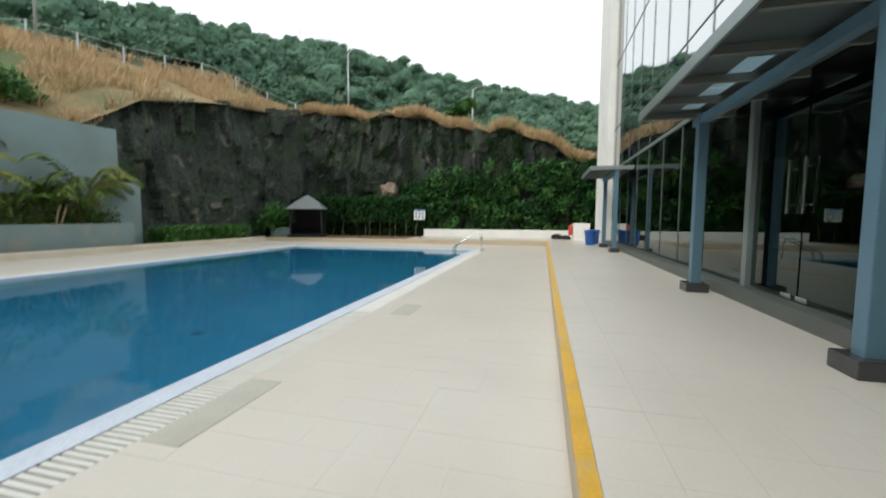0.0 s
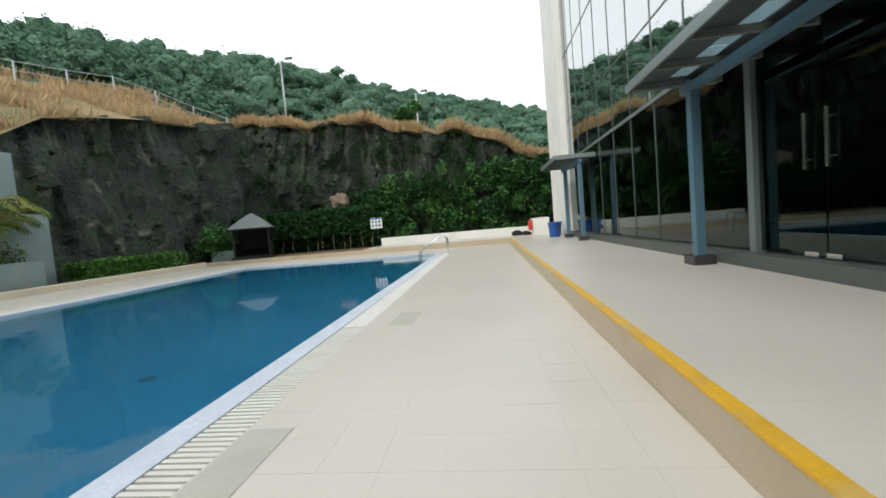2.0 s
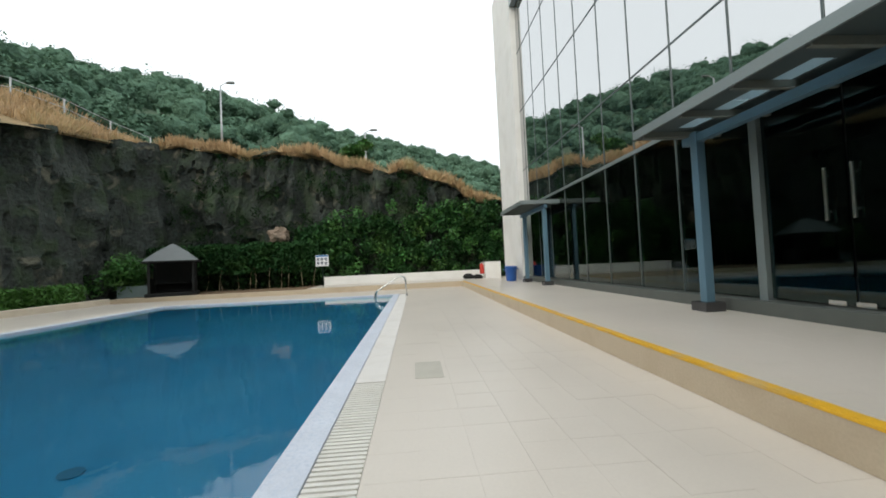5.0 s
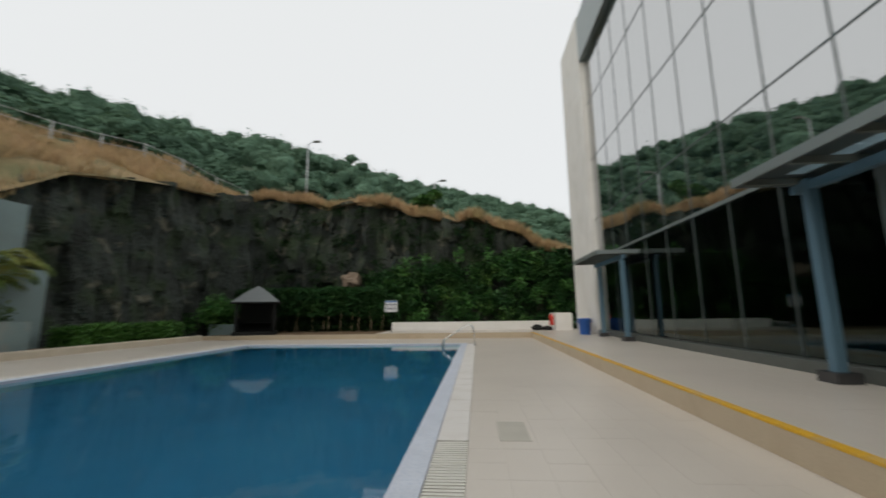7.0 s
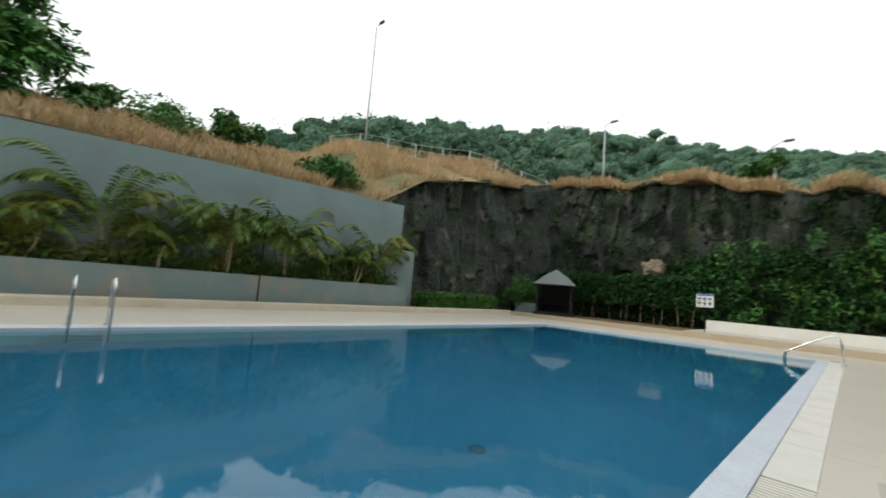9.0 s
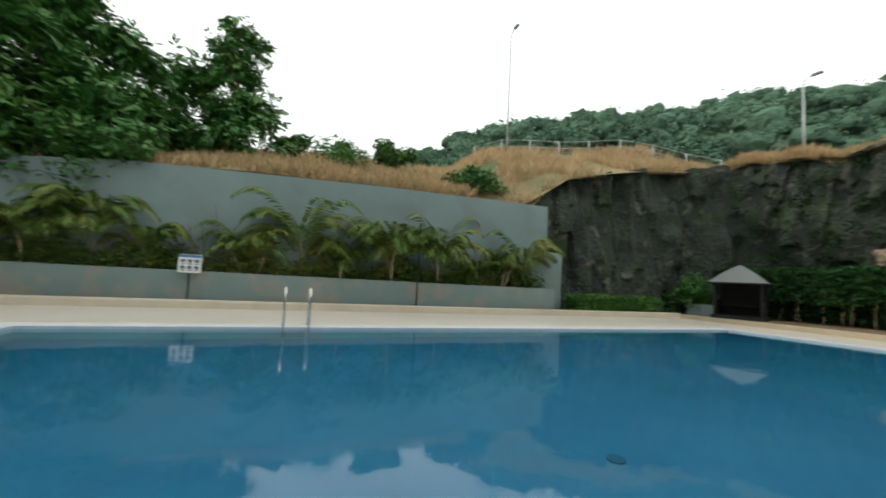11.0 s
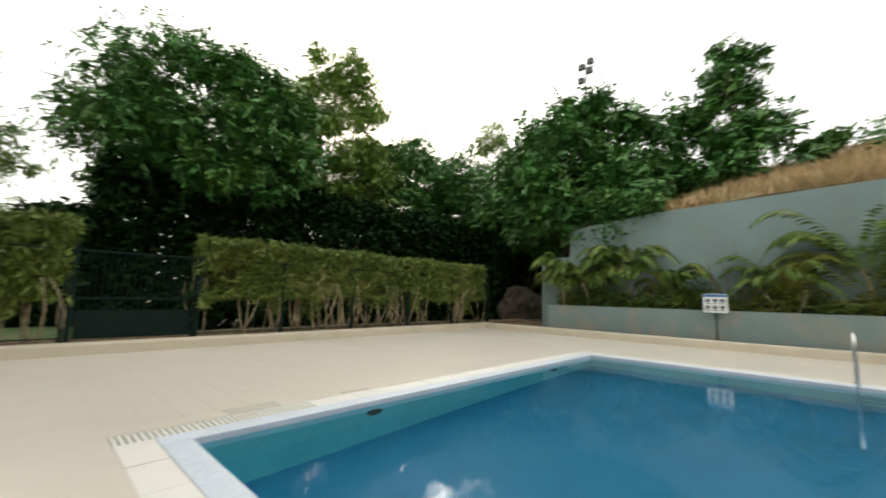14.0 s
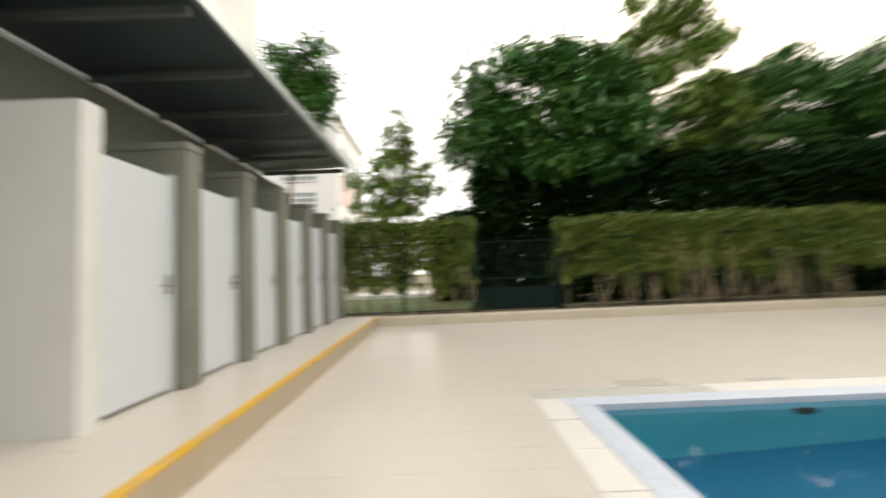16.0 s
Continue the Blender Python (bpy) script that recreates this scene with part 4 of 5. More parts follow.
def build_palm(y, height, fronds, label, x=-14.05):
    p = thing("areca_palm", (x, y, 1.0), label, "palm", "palms along the retaining wall")
    for s in range(3):
        bm = bmesh.new()
        a = (RNG.normal() * 0.12, RNG.normal() * 0.15, -0.05)
        tube(bm, limb(a, (a[0] * 2, a[1] * 2.5, height * 0.45), 0.05), 0.045, 7, taper=0.03)
        part("stem", bm, CANE, p, smooth=True)
    for i in range(fronds):
        turn, L = RNG.random() * 2 * math.pi, height * (0.62 + 0.3 * RNG.random())
        rise = 0.75 + 0.5 * RNG.random()
        start = np.array([0, 0, height * (0.2 + 0.3 * RNG.random())])
        out = np.array([math.cos(turn), math.sin(turn) * 1.2, 0])
        out[0] = abs(out[0]) if RNG.random() < 0.6 else out[0] * 0.3
        verts, spine = [], []
        for k in range(29):
            u = k / 28
            spine.append(start + out * L * 0.75 * u + np.array([0, 0, L * (rise * u * 1.2 - 0.95 * u ** 2.6)]))
        for k in range(3, 28):
            d = spine[k + 1] - spine[k - 1]
            d /= np.linalg.norm(d)
            s = np.cross(d, [0, 0, 1])
            s /= np.linalg.norm(s) + 1e-9
            ll = 0.36 * height / 2 * math.sin(math.pi * (0.12 + 0.84 * k / 29)) + 0.06
            for sg in (-1, 1):
                tip = spine[k] + (s * sg * 0.7 + d * 0.6) * ll + np.array([0, 0, -0.45 * ll + 0.05 * RNG.normal()])
                verts += [spine[k] - d * 0.016, (spine[k] + tip) / 2 - d * 0.034 + [0, 0, 0.03], tip, (spine[k] + tip) / 2 + d * 0.034 + [0, 0, 0.03]]
        for a, b in zip(spine, spine[1:]):
            w = np.array([0, 0, 0.012])
            verts += [a - w, b - w, b + w, a + w]
        raw_mesh("frond", np.array(verts), 4, LEAFPALM, p)
    return p


for y, h, f in ((-3.3, 2.3, 18), (-2.3, 2.2, 18), (-1.0, 2.6, 22), (0.4, 1.9, 14), (3.4, 2.0, 16), (5.1, 3.0, 24), (6.5, 1.7, 12), (8.4, 2.9, 28), (10.5, 2.8, 26), (12.3, 1.5, 12), (14.5, 2.5, 18), (13.3, 1.8, 12)):
    build_palm(y, h, f, "green and yellowing areca palm in the planter")
bare = thing("bare_shrub", (-14.0, 2.2, 1.0), "leafless grey-brown shrub in the planter", "shrub")
bm = bmesh.new()
for i in range(9):
    q = (RNG.normal() * 0.25 + 0.1, RNG.normal() * 0.5, 1.6 + 0.8 * RNG.random())
    L = limb((0, 0, 0), q, 0.08)
    tube(bm, L, 0.022, 5, taper=0.006)
    for k in (3, 4):
        tube(bm, limb(L[k], L[k] + Vector((RNG.normal() * 0.15, RNG.normal() * 0.25, 0.3)), 0.05, 3), 0.008, 4, taper=0.003)
part("branches", bm, BARK, bare)
pts = np.concatenate([clump_points(RNG, (-14.08, y, 1.3 + 0.25 * math.sin(y * 2.3)), 0.6, 330, 1.0) for y in np.arange(-3.4, 15.3, 0.42)])
pts[:, 0] = np.minimum(pts[:, 0], -13.86)
tagged(foliage("planter_shrubs", pts, 0.17, 0.06, LEAFPALM), "low mixed shrubs filling the planter", "shrubs", kind="stuff")

# boulder at the deck corner
bm = bmesh.new()
bmesh.ops.create_icosphere(bm, subdivisions=4, radius=1)
for v in bm.verts:
    q = v.co.copy()
    v.co = Vector((q.x * 1.5, q.y * 1.1, q.z * 1.25)) * (1 + 0.28 * noise.fractal(q * 1.6, 1, 2, 4))
ROOTROCK = mat("brown_rock", (0.075, 0.055, 0.042), 0.9, 0.4, 1.2, 12, 0.8, height=0.05)
pale = bmesh.new()
bmesh.ops.create_icosphere(pale, subdivisions=4, radius=1)
for v in pale.verts:
    q = v.co.copy()
    v.co = Vector((q.x * 0.62, q.y * 0.35, q.z * 0.5)) * (1 + 0.45 * noise.fractal(q * 1.7 + Vector((3, 1, 0)), 1, 2, 4))
pale_ob = link("boulder", pale, PALEROCK)
pale_ob.location = (-6.9, 27.75, 3.15)
tagged(pale_ob, "pale pinkish rock jutting from the cliff face", "boulder")
rock = link("boulder", bm, ROOTROCK)
rock.location = (-18.6, -8.3, 0.75)
tagged(rock, "rough brown boulder at the corner of the deck", "boulder")

# ---- things round the pool ----
def build_gazebo(x, y, z=0.2):
    g = thing("gazebo", (x, y, z), "small black timber gazebo with a grey pyramid roof", "gazebo", turn=24.0)
    g.scale = (1.04, 1.04, 1.0)
    part("base", boxes((-1.0, 1.0, -1.0, 1.0, -0.02, 0.16), bevel=0.02), DARKWOOD, g)
    for sx in (-1, 1):
        for sy in (-1, 1):
            part("post", boxes((sx * 0.85 - 0.05, sx * 0.85 + 0.05, sy * 0.85 - 0.05, sy * 0.85 + 0.05, 0.16, 1.72), bevel=0.008), DARKWOOD, g)
    bm = bmesh.new()
    rings = []
    for s, h in ((1.08, 1.66), (0.56, 2.16), (0.1, 2.50), (0.0, 2.55)):
        if s:
            rings.append([bm.verts.new((a * s, b * s, h)) for a, b in ((-1, -1), (1, -1), (1, 1), (-1, 1))])
        else:
            tip = bm.verts.new((0, 0, h))
    for a, b in zip(rings, rings[1:]):
        for j in range(4):
            bm.faces.new((a[j], a[(j + 1) % 4], b[(j + 1) % 4], b[j]))
    for j in range(4):
        bm.faces.new((rings[-1][j], rings[-1][(j + 1) % 4], tip))
    part("roof", bm, SHINGLE, g, "grey sheet pyramid roof")
    part("eaves", boxes((-1.10, 1.10, -1.10, -1.04, 1.60, 1.68), (-1.10, 1.10, 1.04, 1.10, 1.60, 1.68), (-1.10, -1.04, -1.04, 1.04, 1.60, 1.68), (1.04, 1.10, -1.04, 1.04, 1.60, 1.68)), DARKWOOD, g)
    part("back_panel", boxes((-0.85, 0.85, 0.86, 1.0, 0.16, 1.6)), DARKWOOD, g)
    part("side_panel", boxes((-0.9, -0.86, -0.85, 0.85, 0.16, 0.85)), DARKWOOD, g)
    part("side_panel", boxes((0.86, 0.9, -0.85, 0.85, 0.16, 0.85)), DARKWOOD, g)
    part("bench", boxes((-0.9, 0.9, 0.45, 0.92, 0.55, 0.6), (-0.85, -0.8, 0.5, 0.9, 0.16, 0.55), (0.8, 0.85, 0.5, 0.9, 0.16, 0.55)), DARKWOOD, g)


build_gazebo(-11.0, 24.7)


def build_sign(at, turn, w, h, z, label):
    """A pool notice on a post: pictograms in two rows under a blue strip."""
    s = thing("notice_sign", at, label, "sign", "pool notices", turn)
    bm = bmesh.new()
    tube(bm, [(0, 0.02, -0.1), (0, 0.02, z + h * 0.6)], 0.022, 8)
    part("post", bm, IRON, s)
    b = part("board", boxes((-w / 2, w / 2, -0.012, 0.0, z, z + h), bevel=0.003), SIGNW, s, "white board with rows of pictograms")
    part("strip", boxes((-w / 2 + 0.01, w / 2 - 0.01, -0.016, -0.0125, z + h * 0.84, z + h * 0.98)), SIGNB, b)
    for r in range(2):
        for c in range(3):
            x0, z0 = -w / 2 + w * (0.09 + 0.30 * c), z + h * (0.46 - 0.36 * r)
            bm = boxes((x0, x0 + w * 0.2, -0.016, -0.0125, z0 + h * 0.10, z0 + h * 0.28), (x0, x0 + w * 0.2, -0.016, -0.0125, z0, z0 + h * 0.05))
            part("pictogram", bm, SIGNK, b)
    return s


build_sign((-3.6, 23.9, 0.2), 0, 0.62, 0.55, 1.08, "white pool notice on a dark post beside the low wall")
build_sign((-13.33, 1.85, 0.08), 90, 0.62, 0.56, 0.98, "white pool notice on a dark post before the planter")


def build_ladder():
    l = thing("pool_ladder", (-8.72, 4.85, 0), "stainless steel pool ladder with two hoop rails", "ladder")
    for y in (-0.27, 0.27):
        bm = bmesh.new()
        arc = [(-0.28, y, 0.0), (-0.28, y, 0.55)] + [(-0.03 - 0.25 * math.cos(a), y, 0.65 + 0.25 * math.sin(a)) for a in np.linspace(0.3, math.pi, 10)] + [(0.22, y, 0.4), (0.22, y, -1.1)]
        tube(bm, arc, 0.022, 10)
        part("rail", bm, STEEL, l, smooth=True)
        bm = bmesh.new()
        tube(bm, [(-0.28, y, 0.004), (-0.28, y, 0.03)], 0.05, 12)
        part("flange", bm, STEEL, l)
    for z in (-0.25, -0.55, -0.85):
        part("tread", boxes((0.18, 0.28, -0.26, 0.26, z - 0.012, z + 0.012), bevel=0.004), STEEL, l)


build_ladder()


def build_handrails():
    for y in (19.15, 19.62):
        h = thing("pool_handrail", (0, y, 0), "bent stainless steel handrail at the pool steps", "handrail", "pool handrails")
        bm = bmesh.new()
        tube(bm, [(0.55, 0, 0.0), (0.52, 0, 0.50), (0.49, 0, 0.66), (0.42, 0, 0.73), (0.30, 0, 0.74), (-0.1, 0, 0.52), (-0.55, 0, 0.24), (-0.62, 0, 0.16), (-0.64, 0, 0.05), (-0.64, 0, -0.6)], 0.022, 10)
        part("rail", bm, STEEL, h, smooth=True)
        bm = bmesh.new()
        tube(bm, [(0.55, 0, 0.002), (0.55, 0, 0.03)], 0.05, 12)
        part("flange", bm, STEEL, h)


build_handrails()

structure("low_wall", boxes((-4.05, 5.3, 26.2, 26.42, STEP - 0.02, 0.70), bevel=0.015), WHITEWALL, "low white painted boundary wall", "wall")
structure("wall_block", boxes((4.55, 5.35, 24.6, 26.2, STEP - 0.02, 1.12), bevel=0.015), WHITEWALL, "white rendered block beside the end pier", "wall")
structure("stub_wall", boxes((-13.4, -11.9, 24.3, 24.45, 0.1, 0.75), bevel=0.01), GREYWALL, "low grey wall stub beside the gazebo", "wall")


def build_bin(at):
    b = thing("bin", at, "round blue plastic bin with a rim", "bin", "blue bins")
    bm = bmesh.new()
    prof = [(0.19, 0.0), (0.21, 0.04), (0.25, 0.56), (0.275, 0.57), (0.275, 0.62), (0.24, 0.62), (0.23, 0.5), (0.18, 0.05)]
    rings = [[bm.verts.new((r * math.cos(a), r * math.sin(a), z)) for a in np.linspace(0, 2 * math.pi, 24, endpoint=False)] for r, z in prof]
    for a, c in zip(rings, rings[1:]):
        for j in range(24):
            bm.faces.new((a[j], a[(j + 1) % 24], c[(j + 1) % 24], c[j]))
    bm.faces.new(rings[-1])
    bm.faces.new(list(reversed(rings[0])))
    part("tub", bm, BLUEP, b, smooth=True)
    for s in (-1, 1):
        bm = bmesh.new()
        tube(bm, [(s * 0.26, -0.06, 0.5), (s * 0.31, -0.05, 0.5), (s * 0.31, 0.05, 0.5), (s * 0.26, 0.06, 0.5)], 0.012, 6)
        part("handle", bm, BLUEP, b)


build_bin((4.98, 20.9, STEP))
build_bin((5.2, 21.8, STEP))

ex = thing("fire_extinguisher", (4.42, 25.0, 0.5), "red fire extinguisher hung on the white wall block", "extinguisher")
bm = bmesh.new()
prof = [(0.0, 0.0), (0.10, 0.0), (0.115, 0.03), (0.115, 0.42), (0.08, 0.5), (0.035, 0.53), (0.035, 0.57), (0.0, 0.57)]
rings = [[bm.verts.new((max(r, 0.001) * math.cos(a), max(r, 0.001) * math.sin(a), z)) for a in np.linspace(0, 2 * math.pi, 18, endpoint=False)] for r, z in prof]
for a, c in zip(rings, rings[1:]):
    for j in range(18):
        bm.faces.new((a[j], a[(j + 1) % 18], c[(j + 1) % 18], c[j]))
part("cylinder", bm, REDP, ex, smooth=True)
bm = boxes((-0.02, 0.10, -0.02, 0.02, 0.57, 0.60), (-0.02, 0.12, -0.015, 0.015, 0.63, 0.65))
tube(bm, [(-0.02, 0, 0.6), (-0.14, 0, 0.55), (-0.15, 0, 0.25)], 0.014, 7)
part("valve", bm, DARKWOOD, ex, "black valve and hose")
part("bracket", boxes((0.10, 0.13, -0.05, 0.05, 0.1, 0.45)), STEEL, ex)


def build_bag(at, r):
    bm = bmesh.new()
    bmesh.ops.create_icosphere(bm, subdivisions=3, radius=r)
    for v in bm.verts:
        q = v.co.copy()
        v.co = Vector((q.x * 1.3, q.y, q.z * 0.7)) * (1 + 0.25 * noise.noise(q * 5))
        v.co.z = max(v.co.z, -r * 0.45)
    ob = link("rubbish_bag", bm, DARKWOOD)
    ob.location = (at[0], at[1], at[2] + r * 0.45)
    tagged(ob, "crumpled black rubbish bag on the platform", "bag", "black bags")


build_bag((3.75, 25.3, STEP), 0.24)
build_bag((4.2, 25.0, STEP), 0.2)

pole = thing("dark_pole", (-13.4, 9.35, 0.08), "thin dark metal pole before the planter", "pole")
bm = bmesh.new()
tube(bm, [(0, 0, -0.1), (0, 0, 3.3)], 0.025, 8)
part("shaft", bm, IRON, pole)
part("bracket", boxes((-0.3, 0.0, -0.015, 0.015, 2.9, 2.93)), IRON, pole)


def build_lamp(at, height, label, arm=0.5, turn=0.0):
    l = thing("street_lamp", at, label, "lamp", "hillside lamps", turn)
    bm = bmesh.new()
    tube(bm, [(0, 0, -0.4), (0, 0, height)], 0.075, 8, taper=0.05)
    part("pole", bm, GALV, l, smooth=True)
    bm = bmesh.new()
    tube(bm, [(0, 0, height - 0.05), (arm * 0.6, 0, height + 0.12), (arm, 0, height + 0.12)], 0.03, 7)
    part("arm", bm, GALV, l)
    part("lamp_head", boxes((arm - 0.1, arm + 0.4, -0.1, 0.1, height + 0.08, height + 0.2), bevel=0.03), DARKGREY, l)


for x, y, top, lab in ((-11.4, 31, 13.6, "tall galvanised lamp on the cliff top"), (-2.3, 33, 10.9, "galvanised lamp on the cliff top"), (-22.4, 18.4, 19.0, "very tall thin lamp pole on the slope")):
    z = hill_height(x, y)
    build_lamp((x, y, z), top - z, lab)

fl = thing("floodlight_mast", (-22.0, -5.8, 0), "tall mast with a cluster of dark floodlights", "floodlight")
bm = bmesh.new()
tube(bm, [(0, 0, -0.3), (0, 0, 16.1)], 0.10, 8, taper=0.06)
part("mast", bm, GALV, fl, smooth=True)
for i, (dy, z) in enumerate(((-0.25, 16.1), (0.25, 15.7), (-0.3, 15.2), (0.3, 16.3))):
    part("floodlight", boxes((-0.12, 0.14, dy - 0.2, dy + 0.2, z - 0.2, z + 0.15), bevel=0.03), GRANITE, fl)
part("crossarm", boxes((-0.04, 0.04, -0.5, 0.5, 15.9, 15.97)), GALV, fl)


def build_fence(pts, label):
    f = thing("hill_fence", (0, 0, 0), label, "fence")
    tops = []
    for x, y in pts:
        z = hill_height(x, y)
        part("post", boxes((x - 0.03, x + 0.03, y - 0.03, y + 0.03, z - 0.3, z + 1.05)), GALV, f)
        tops.append(Vector((x, y, z)))
    for h in (0.55, 1.02):
        bm = bmesh.new()
        tube(bm, [p + Vector((0, 0, h)) for p in tops], 0.021, 5)
        part("wire", bm, GALV, f)


build_fence([(-24.8 + 1.2 * i, 17.1 + 1.6 * i) for i in range(9)], "galvanised guard rail along the hillside path")


def build_gate():
    g = thing("metal_gate", (-0.62, -6.95, 0.24), "dark green metal gate between the hedges", "gate")
    for x in (-1.12, 1.12):
        part("gate_post", boxes((x - 0.05, x + 0.05, -0.05, 0.05, -0.1, 2.05), bevel=0.008), IRON, g)
    part("panel", boxes((-1.05, 1.05, -0.015, 0.015, 0.05, 0.6)), IRON, g)
    for z in (0.62, 0.9, 1.9):
        part("rail", boxes((-1.06, 1.06, -0.02, 0.02, z - 0.02, z + 0.02)), IRON, g)
    first = None
    for i in range(19):
        if first is None:
            o = first = part("bar", boxes((-0.008, 0.008, -0.008, 0.008, 0.62, 1.9)), IRON, g)
        else:
            o = new("bar", first.data)
            o.parent = g
        o.location = (-1.0 + i * 0.11, 0, 0)
    for name, at, xs, label in (("garden_fence", (2.5, -6.95, 0.24), (-1.9, 0.0, 1.9), "dark green metal fence in the thin hedge"),
                                ("garden_fence", (-7.5, -6.84, 0.24), (-5.9, -3.5, -1.1, 1.3, 3.6, 5.72), "dark green metal fence before the bamboo hedge")):
        f = thing(name, at, label, "fence", "fences along the deck")
        for x in xs:
            part("post", boxes((x - 0.035, x + 0.035, -0.035, 0.035, -0.1, 1.95), bevel=0.006), IRON, f)
        for z in (0.08, 1.9):
            part("rail", boxes((xs[0], xs[-1], -0.012, 0.012, z - 0.012, z + 0.012)), IRON, f)


build_gate()


def build_far_building():
    b = thing("apartment_building", (10.9, -33, 0), "white multi-storey building with glazed bands beyond the trees", "building")
    part("wall", boxes((0, 14, -12, 0, 0, 16.3)), HUT, b)
    part("side_band", boxes((-0.03, 0, -12, -0.9, 8.3, 11.2)), PINK, b, "pinkish wall band")
    part("roof_edge", boxes((-0.35, 14.2, -12.2, 0.3, 16.3, 16.7)), HUT, b)
    for z in (4.6, 11.6):
        for i in range(4):
            y = -1.6 - i * 2.6
            w = part("window", boxes((-0.06, -0.035, y - 2.1, y, z, z + 2.6)), WINDOWD, b)
            part("frame", boxes((-0.1, -0.04, y - 2.2, y - 2.1, z - 0.1, z + 2.7), (-0.1, -0.04, y, y + 0.1, z - 0.1, z + 2.7), (-0.1, -0.04, y - 2.1, y, z - 0.1, z), (-0.1, -0.04, y - 2.1, y, z + 2.6, z + 2.7)), HUT, w)
    for k in range(2):
        z = 6.2 + k * 4.2
        w = part("screen_window", boxes((2.0, 5.2, 0.03, 0.05, z, z + 3.2)), WINDOWD, b)
        for i in range(7):
            u = 2.0 + i * 0.53
            part("bar", boxes((u - 0.06, u + 0.06, 0.06, 0.12, z, z + 3.2)), HUT, w)
            part("bar", boxes((2.0, 5.2, 0.055, 0.115, z + i * 0.53 - 0.06, z + i * 0.53 + 0.06)), HUT, w)


build_far_building()
for x, z in ((-2.05, -0.32), (-6.74, -0.5)):
    o = thing("pool_inlet", (x, 0.0, z), "dark round inlet fitting on the pool wall", "pool fitting", "pool inlets")
    bm = bmesh.new()
    tube(bm, [(0, -0.02, 0), (0, 0.03, 0)], 0.11, 20)
    part("ring", bm, GRANITE, o)

drain = thing("pool_drain", (-2.1, 7.75, -DEPTH), "dark round drain cover on the pool floor", "pool fitting")
bm = bmesh.new()
tube(bm, [(0, 0, 0.0), (0, 0, 0.02)], 0.095, 24)
part("cover", bm, FITTING, drain)

# ---- grating and floor tiles ----
slat = bmesh.new()
box(slat, -0.15, 0.15, -0.017, 0.017, -0.05, -0.002)
SLAT = bpy.data.meshes.new("slat")
slat.to_mesh(SLAT)
slat.free()
SLAT.materials.append(GRATE)


def box_quads(x0, x1, y0, y1, z0, z1):
    a = [(x0, y0, z0), (x1, y0, z0), (x1, y1, z0), (x0, y1, z0), (x0, y0, z1), (x1, y0, z1), (x1, y1, z1), (x0, y1, z1)]
    return [a[i] for f in ((4, 5, 6, 7), (0, 1, 5, 4), (1, 2, 6, 5), (2, 3, 7, 6), (3, 0, 4, 7)) for i in f]


grating = thing("pool_grating", (0, 0, 0), "white slatted overflow grating around the pool", "grating")
grating["kind"] = "structure"
mid = (G0 + G1) / 2
y = 2.65
while y < 8.2:
    o = new("slat", SLAT)
    o.parent = grating
    o.location = (PX1 + mid, y, 0)
    y += 0.055
x = PX1 + G1 - 0.03
while x > -1.35:
    o = new("slat", SLAT)
    o.parent = grating
    o.location, o.rotation_euler = (x, PY0 - mid, 0), (0, 0, math.pi / 2)
    x -= 0.055

# plain cover slabs where the gutter has no grating
covers = thing("gutter_covers", (0, 0, 0), "white stone cover slabs over the pool gutter", "gutter cover")
covers["kind"] = "structure"
sb = boxes((-0.152, 0.152, -0.297, 0.297, -0.05, -0.001), bevel=0.004)
SLAB = bpy.data.meshes.new("cover_slab")
sb.to_mesh(SLAB)
sb.free()
SLAB.materials.append(COVERSLAB)


def lay_slab(x, y, turn, scale):
    o = new("cover_slab", SLAB)
    o.parent = covers
    o.location, o.rotation_euler, o.scale = (x, y, 0.001 * RNG.normal()), (0, 0, turn), (1, scale, 1)


for i in range(5):
    lay_slab(PX1 + mid, PY0 - G0 + 0.29 + i * 0.584, 0, 0.97)
n = 20
w = (PY1 + G0 - 8.21) / n
for i in range(n):
    lay_slab(PX1 + mid, 8.21 + (i + 0.5) * w, 0, w / 0.6)
n = 12
w = (-1.38 - (PX0 - G1)) / n
for i in range(n):
    lay_slab(PX0 - G1 + (i + 0.5) * w, PY0 - mid, math.pi / 2, w / 0.6)
n = 15
w = (PX1 + G0 - PX0 + G1) / n
for i in range(n):
    lay_slab(PX0 - G1 + (i + 0.5) * w, PY1 + mid, math.pi / 2, w / 0.6)
n = 34
w = (PY1 - PY0 + 2 * G0) / n
for i in range(n):
    lay_slab(PX0 - mid, PY0 - G0 + (i + 0.5) * w, 0, w / 0.6)

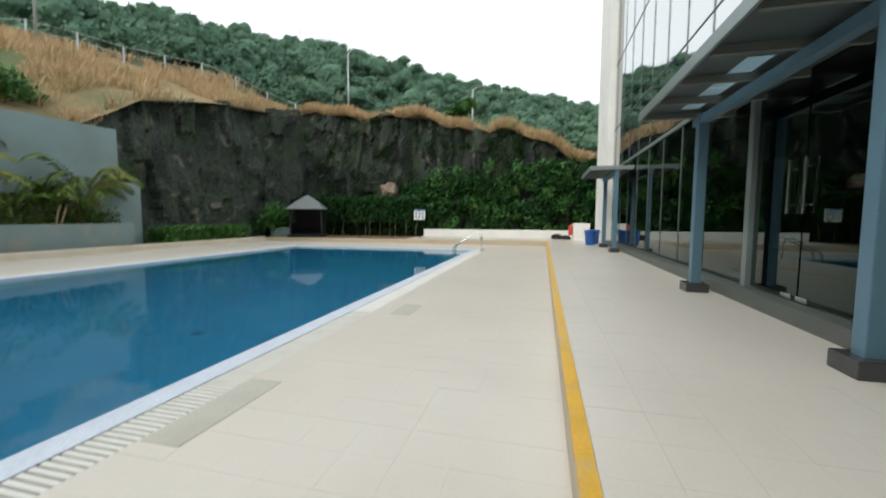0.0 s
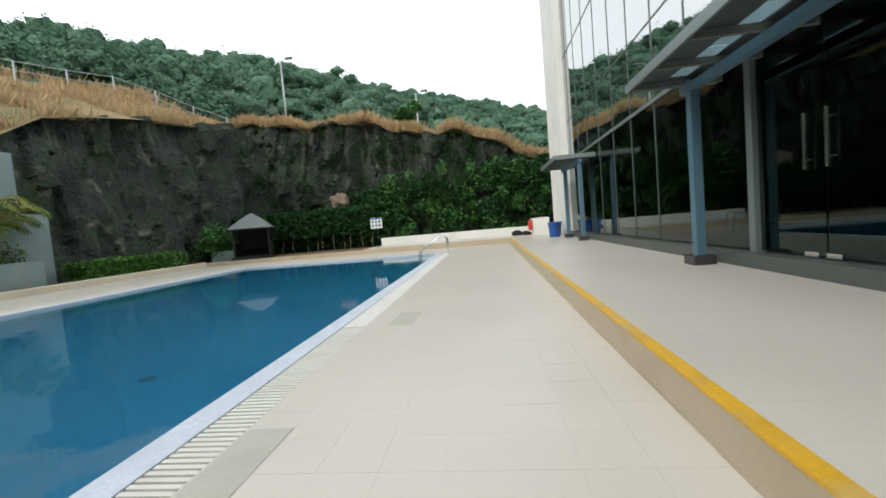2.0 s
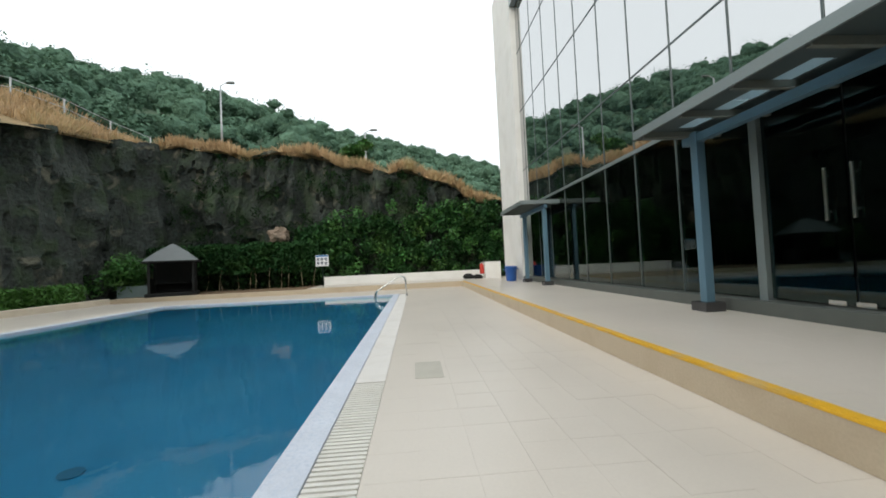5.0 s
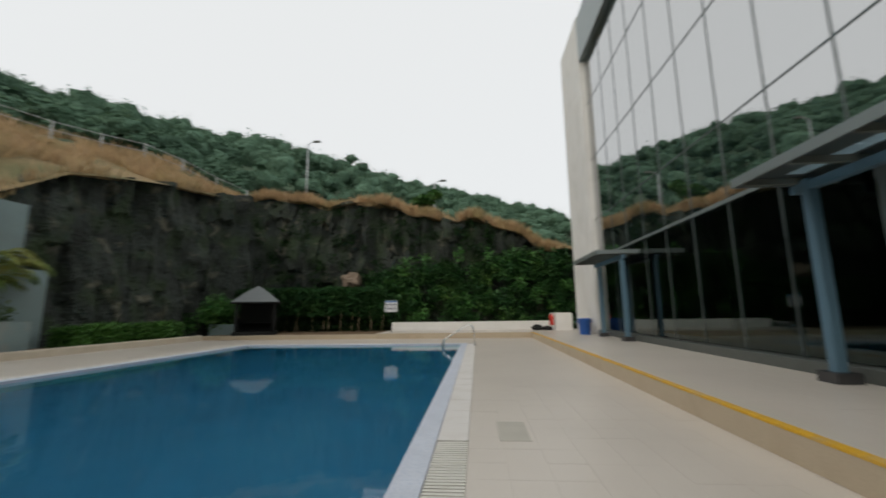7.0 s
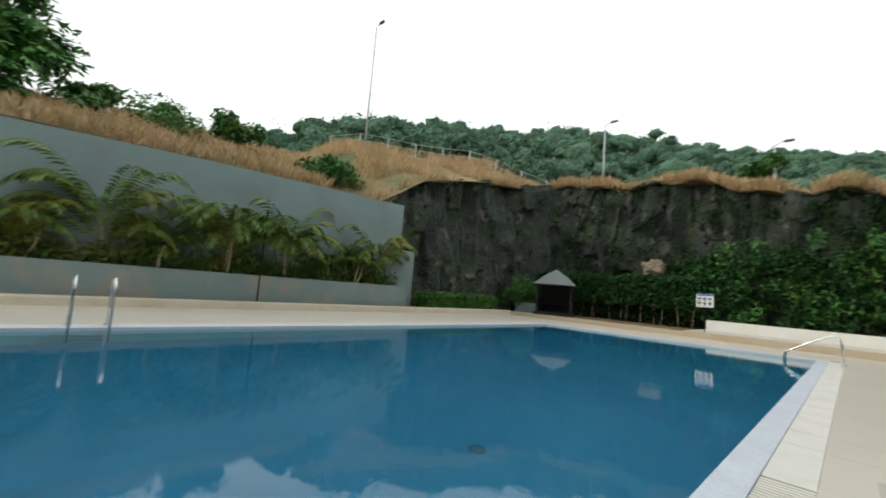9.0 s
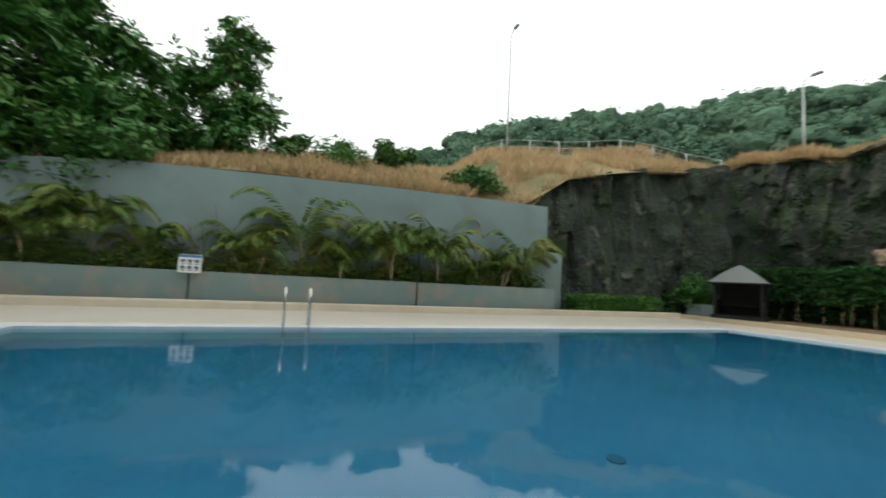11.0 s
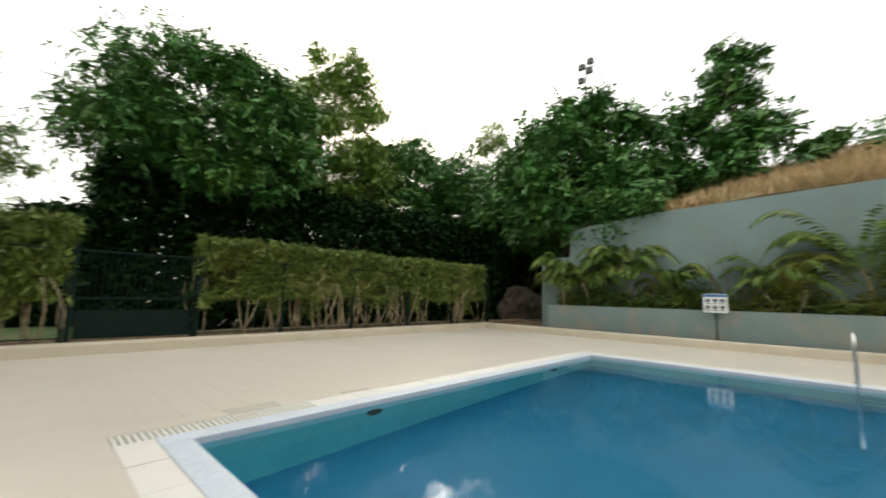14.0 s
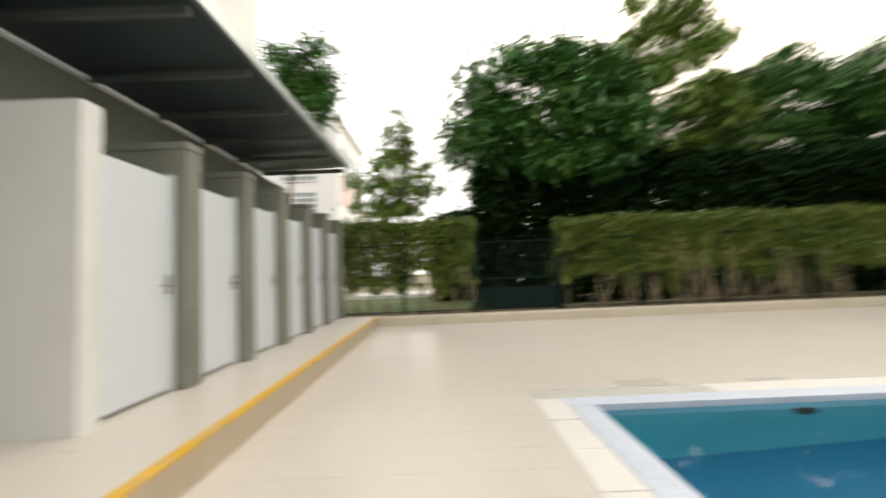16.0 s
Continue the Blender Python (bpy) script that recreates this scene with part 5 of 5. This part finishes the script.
TILE = 0.34
tb = bmesh.new()
box(tb, -TILE / 2 + 0.0007, TILE / 2 - 0.0007, -TILE / 2 + 0.0007, TILE / 2 - 0.0007, -0.02, 0.0)
TILEMESH = bpy.data.meshes.new("tile")
tb.to_mesh(TILEMESH)
tb.free()
TILEMESH.materials.append(DECK)


def lay_tiles(parent_name, label, spans, z, near):
    par = thing(parent_name, (0, 0, 0), label, "floor")
    par["kind"] = "structure"
    rest, count = [], 0
    for x0, x1, y0, y1 in spans:
        nx, ny = max(1, round((x1 - x0) / TILE)), max(1, round((y1 - y0) / TILE))
        w, d = (x1 - x0) / nx, (y1 - y0) / ny
        for i in range(nx):
            for j in range(ny):
                cx, cy = x0 + (i + 0.5) * w, y0 + (j + 0.5) * d
                dz = 0.0003 * RNG.normal()
                if near(cx, cy) and count < 300:
                    o = new("tile", TILEMESH)
                    o.parent = par
                    o.location, o.scale = (cx, cy, z + dz), (w / TILE, d / TILE, 1)
                    count += 1
                else:
                    rest += box_quads(cx - w / 2 + 0.0007, cx + w / 2 - 0.0007, cy - d / 2 + 0.0007, cy + d / 2 - 0.0007, z - 0.02, z + dz)
    tagged(raw_mesh("far_tiles", np.array(rest), 4, DECK_REST, par), kind="stuff")


lay_tiles("deck_paving", "cream stone deck tiles with thin joints", [(PX1 + G1, DX1 - 0.014, DY0, DY1 - 0.014), (DX0, PX0 - G1, DY0, DY1), (PX0 - G1, PX1 + G1, DY0, PY0 - G1), (PX0 - G1, PX1 + G1, PY1 + G1, DY1 - 0.014)], 0.0, lambda x, y: x > 0 and 2.2 < y < 9.0)
lay_tiles("platform_paving", "cream stone tiles on the raised platform", [(DX1 + 0.079, 5.58, DY0, 26.15), (-4.1, DX1 + 0.079, DY1 + 0.11, 26.15)], STEP, lambda x, y: x > 3.1 and 3.0 < y < 12.0)
for x0, x1, y0, y1 in ((0.565, 0.86, 4.72, 5.72), (0.85, 1.15, 8.2, 8.88), (-1.1, -0.5, -0.8, -0.565), (-2.4, -1.95, -0.66, -0.565)):
    structure("access_cover", boxes((x0, x1, y0, y1, -0.01, 0.004), bevel=0.002), PATCH, "greyish access cover slab set in the deck", "cover")
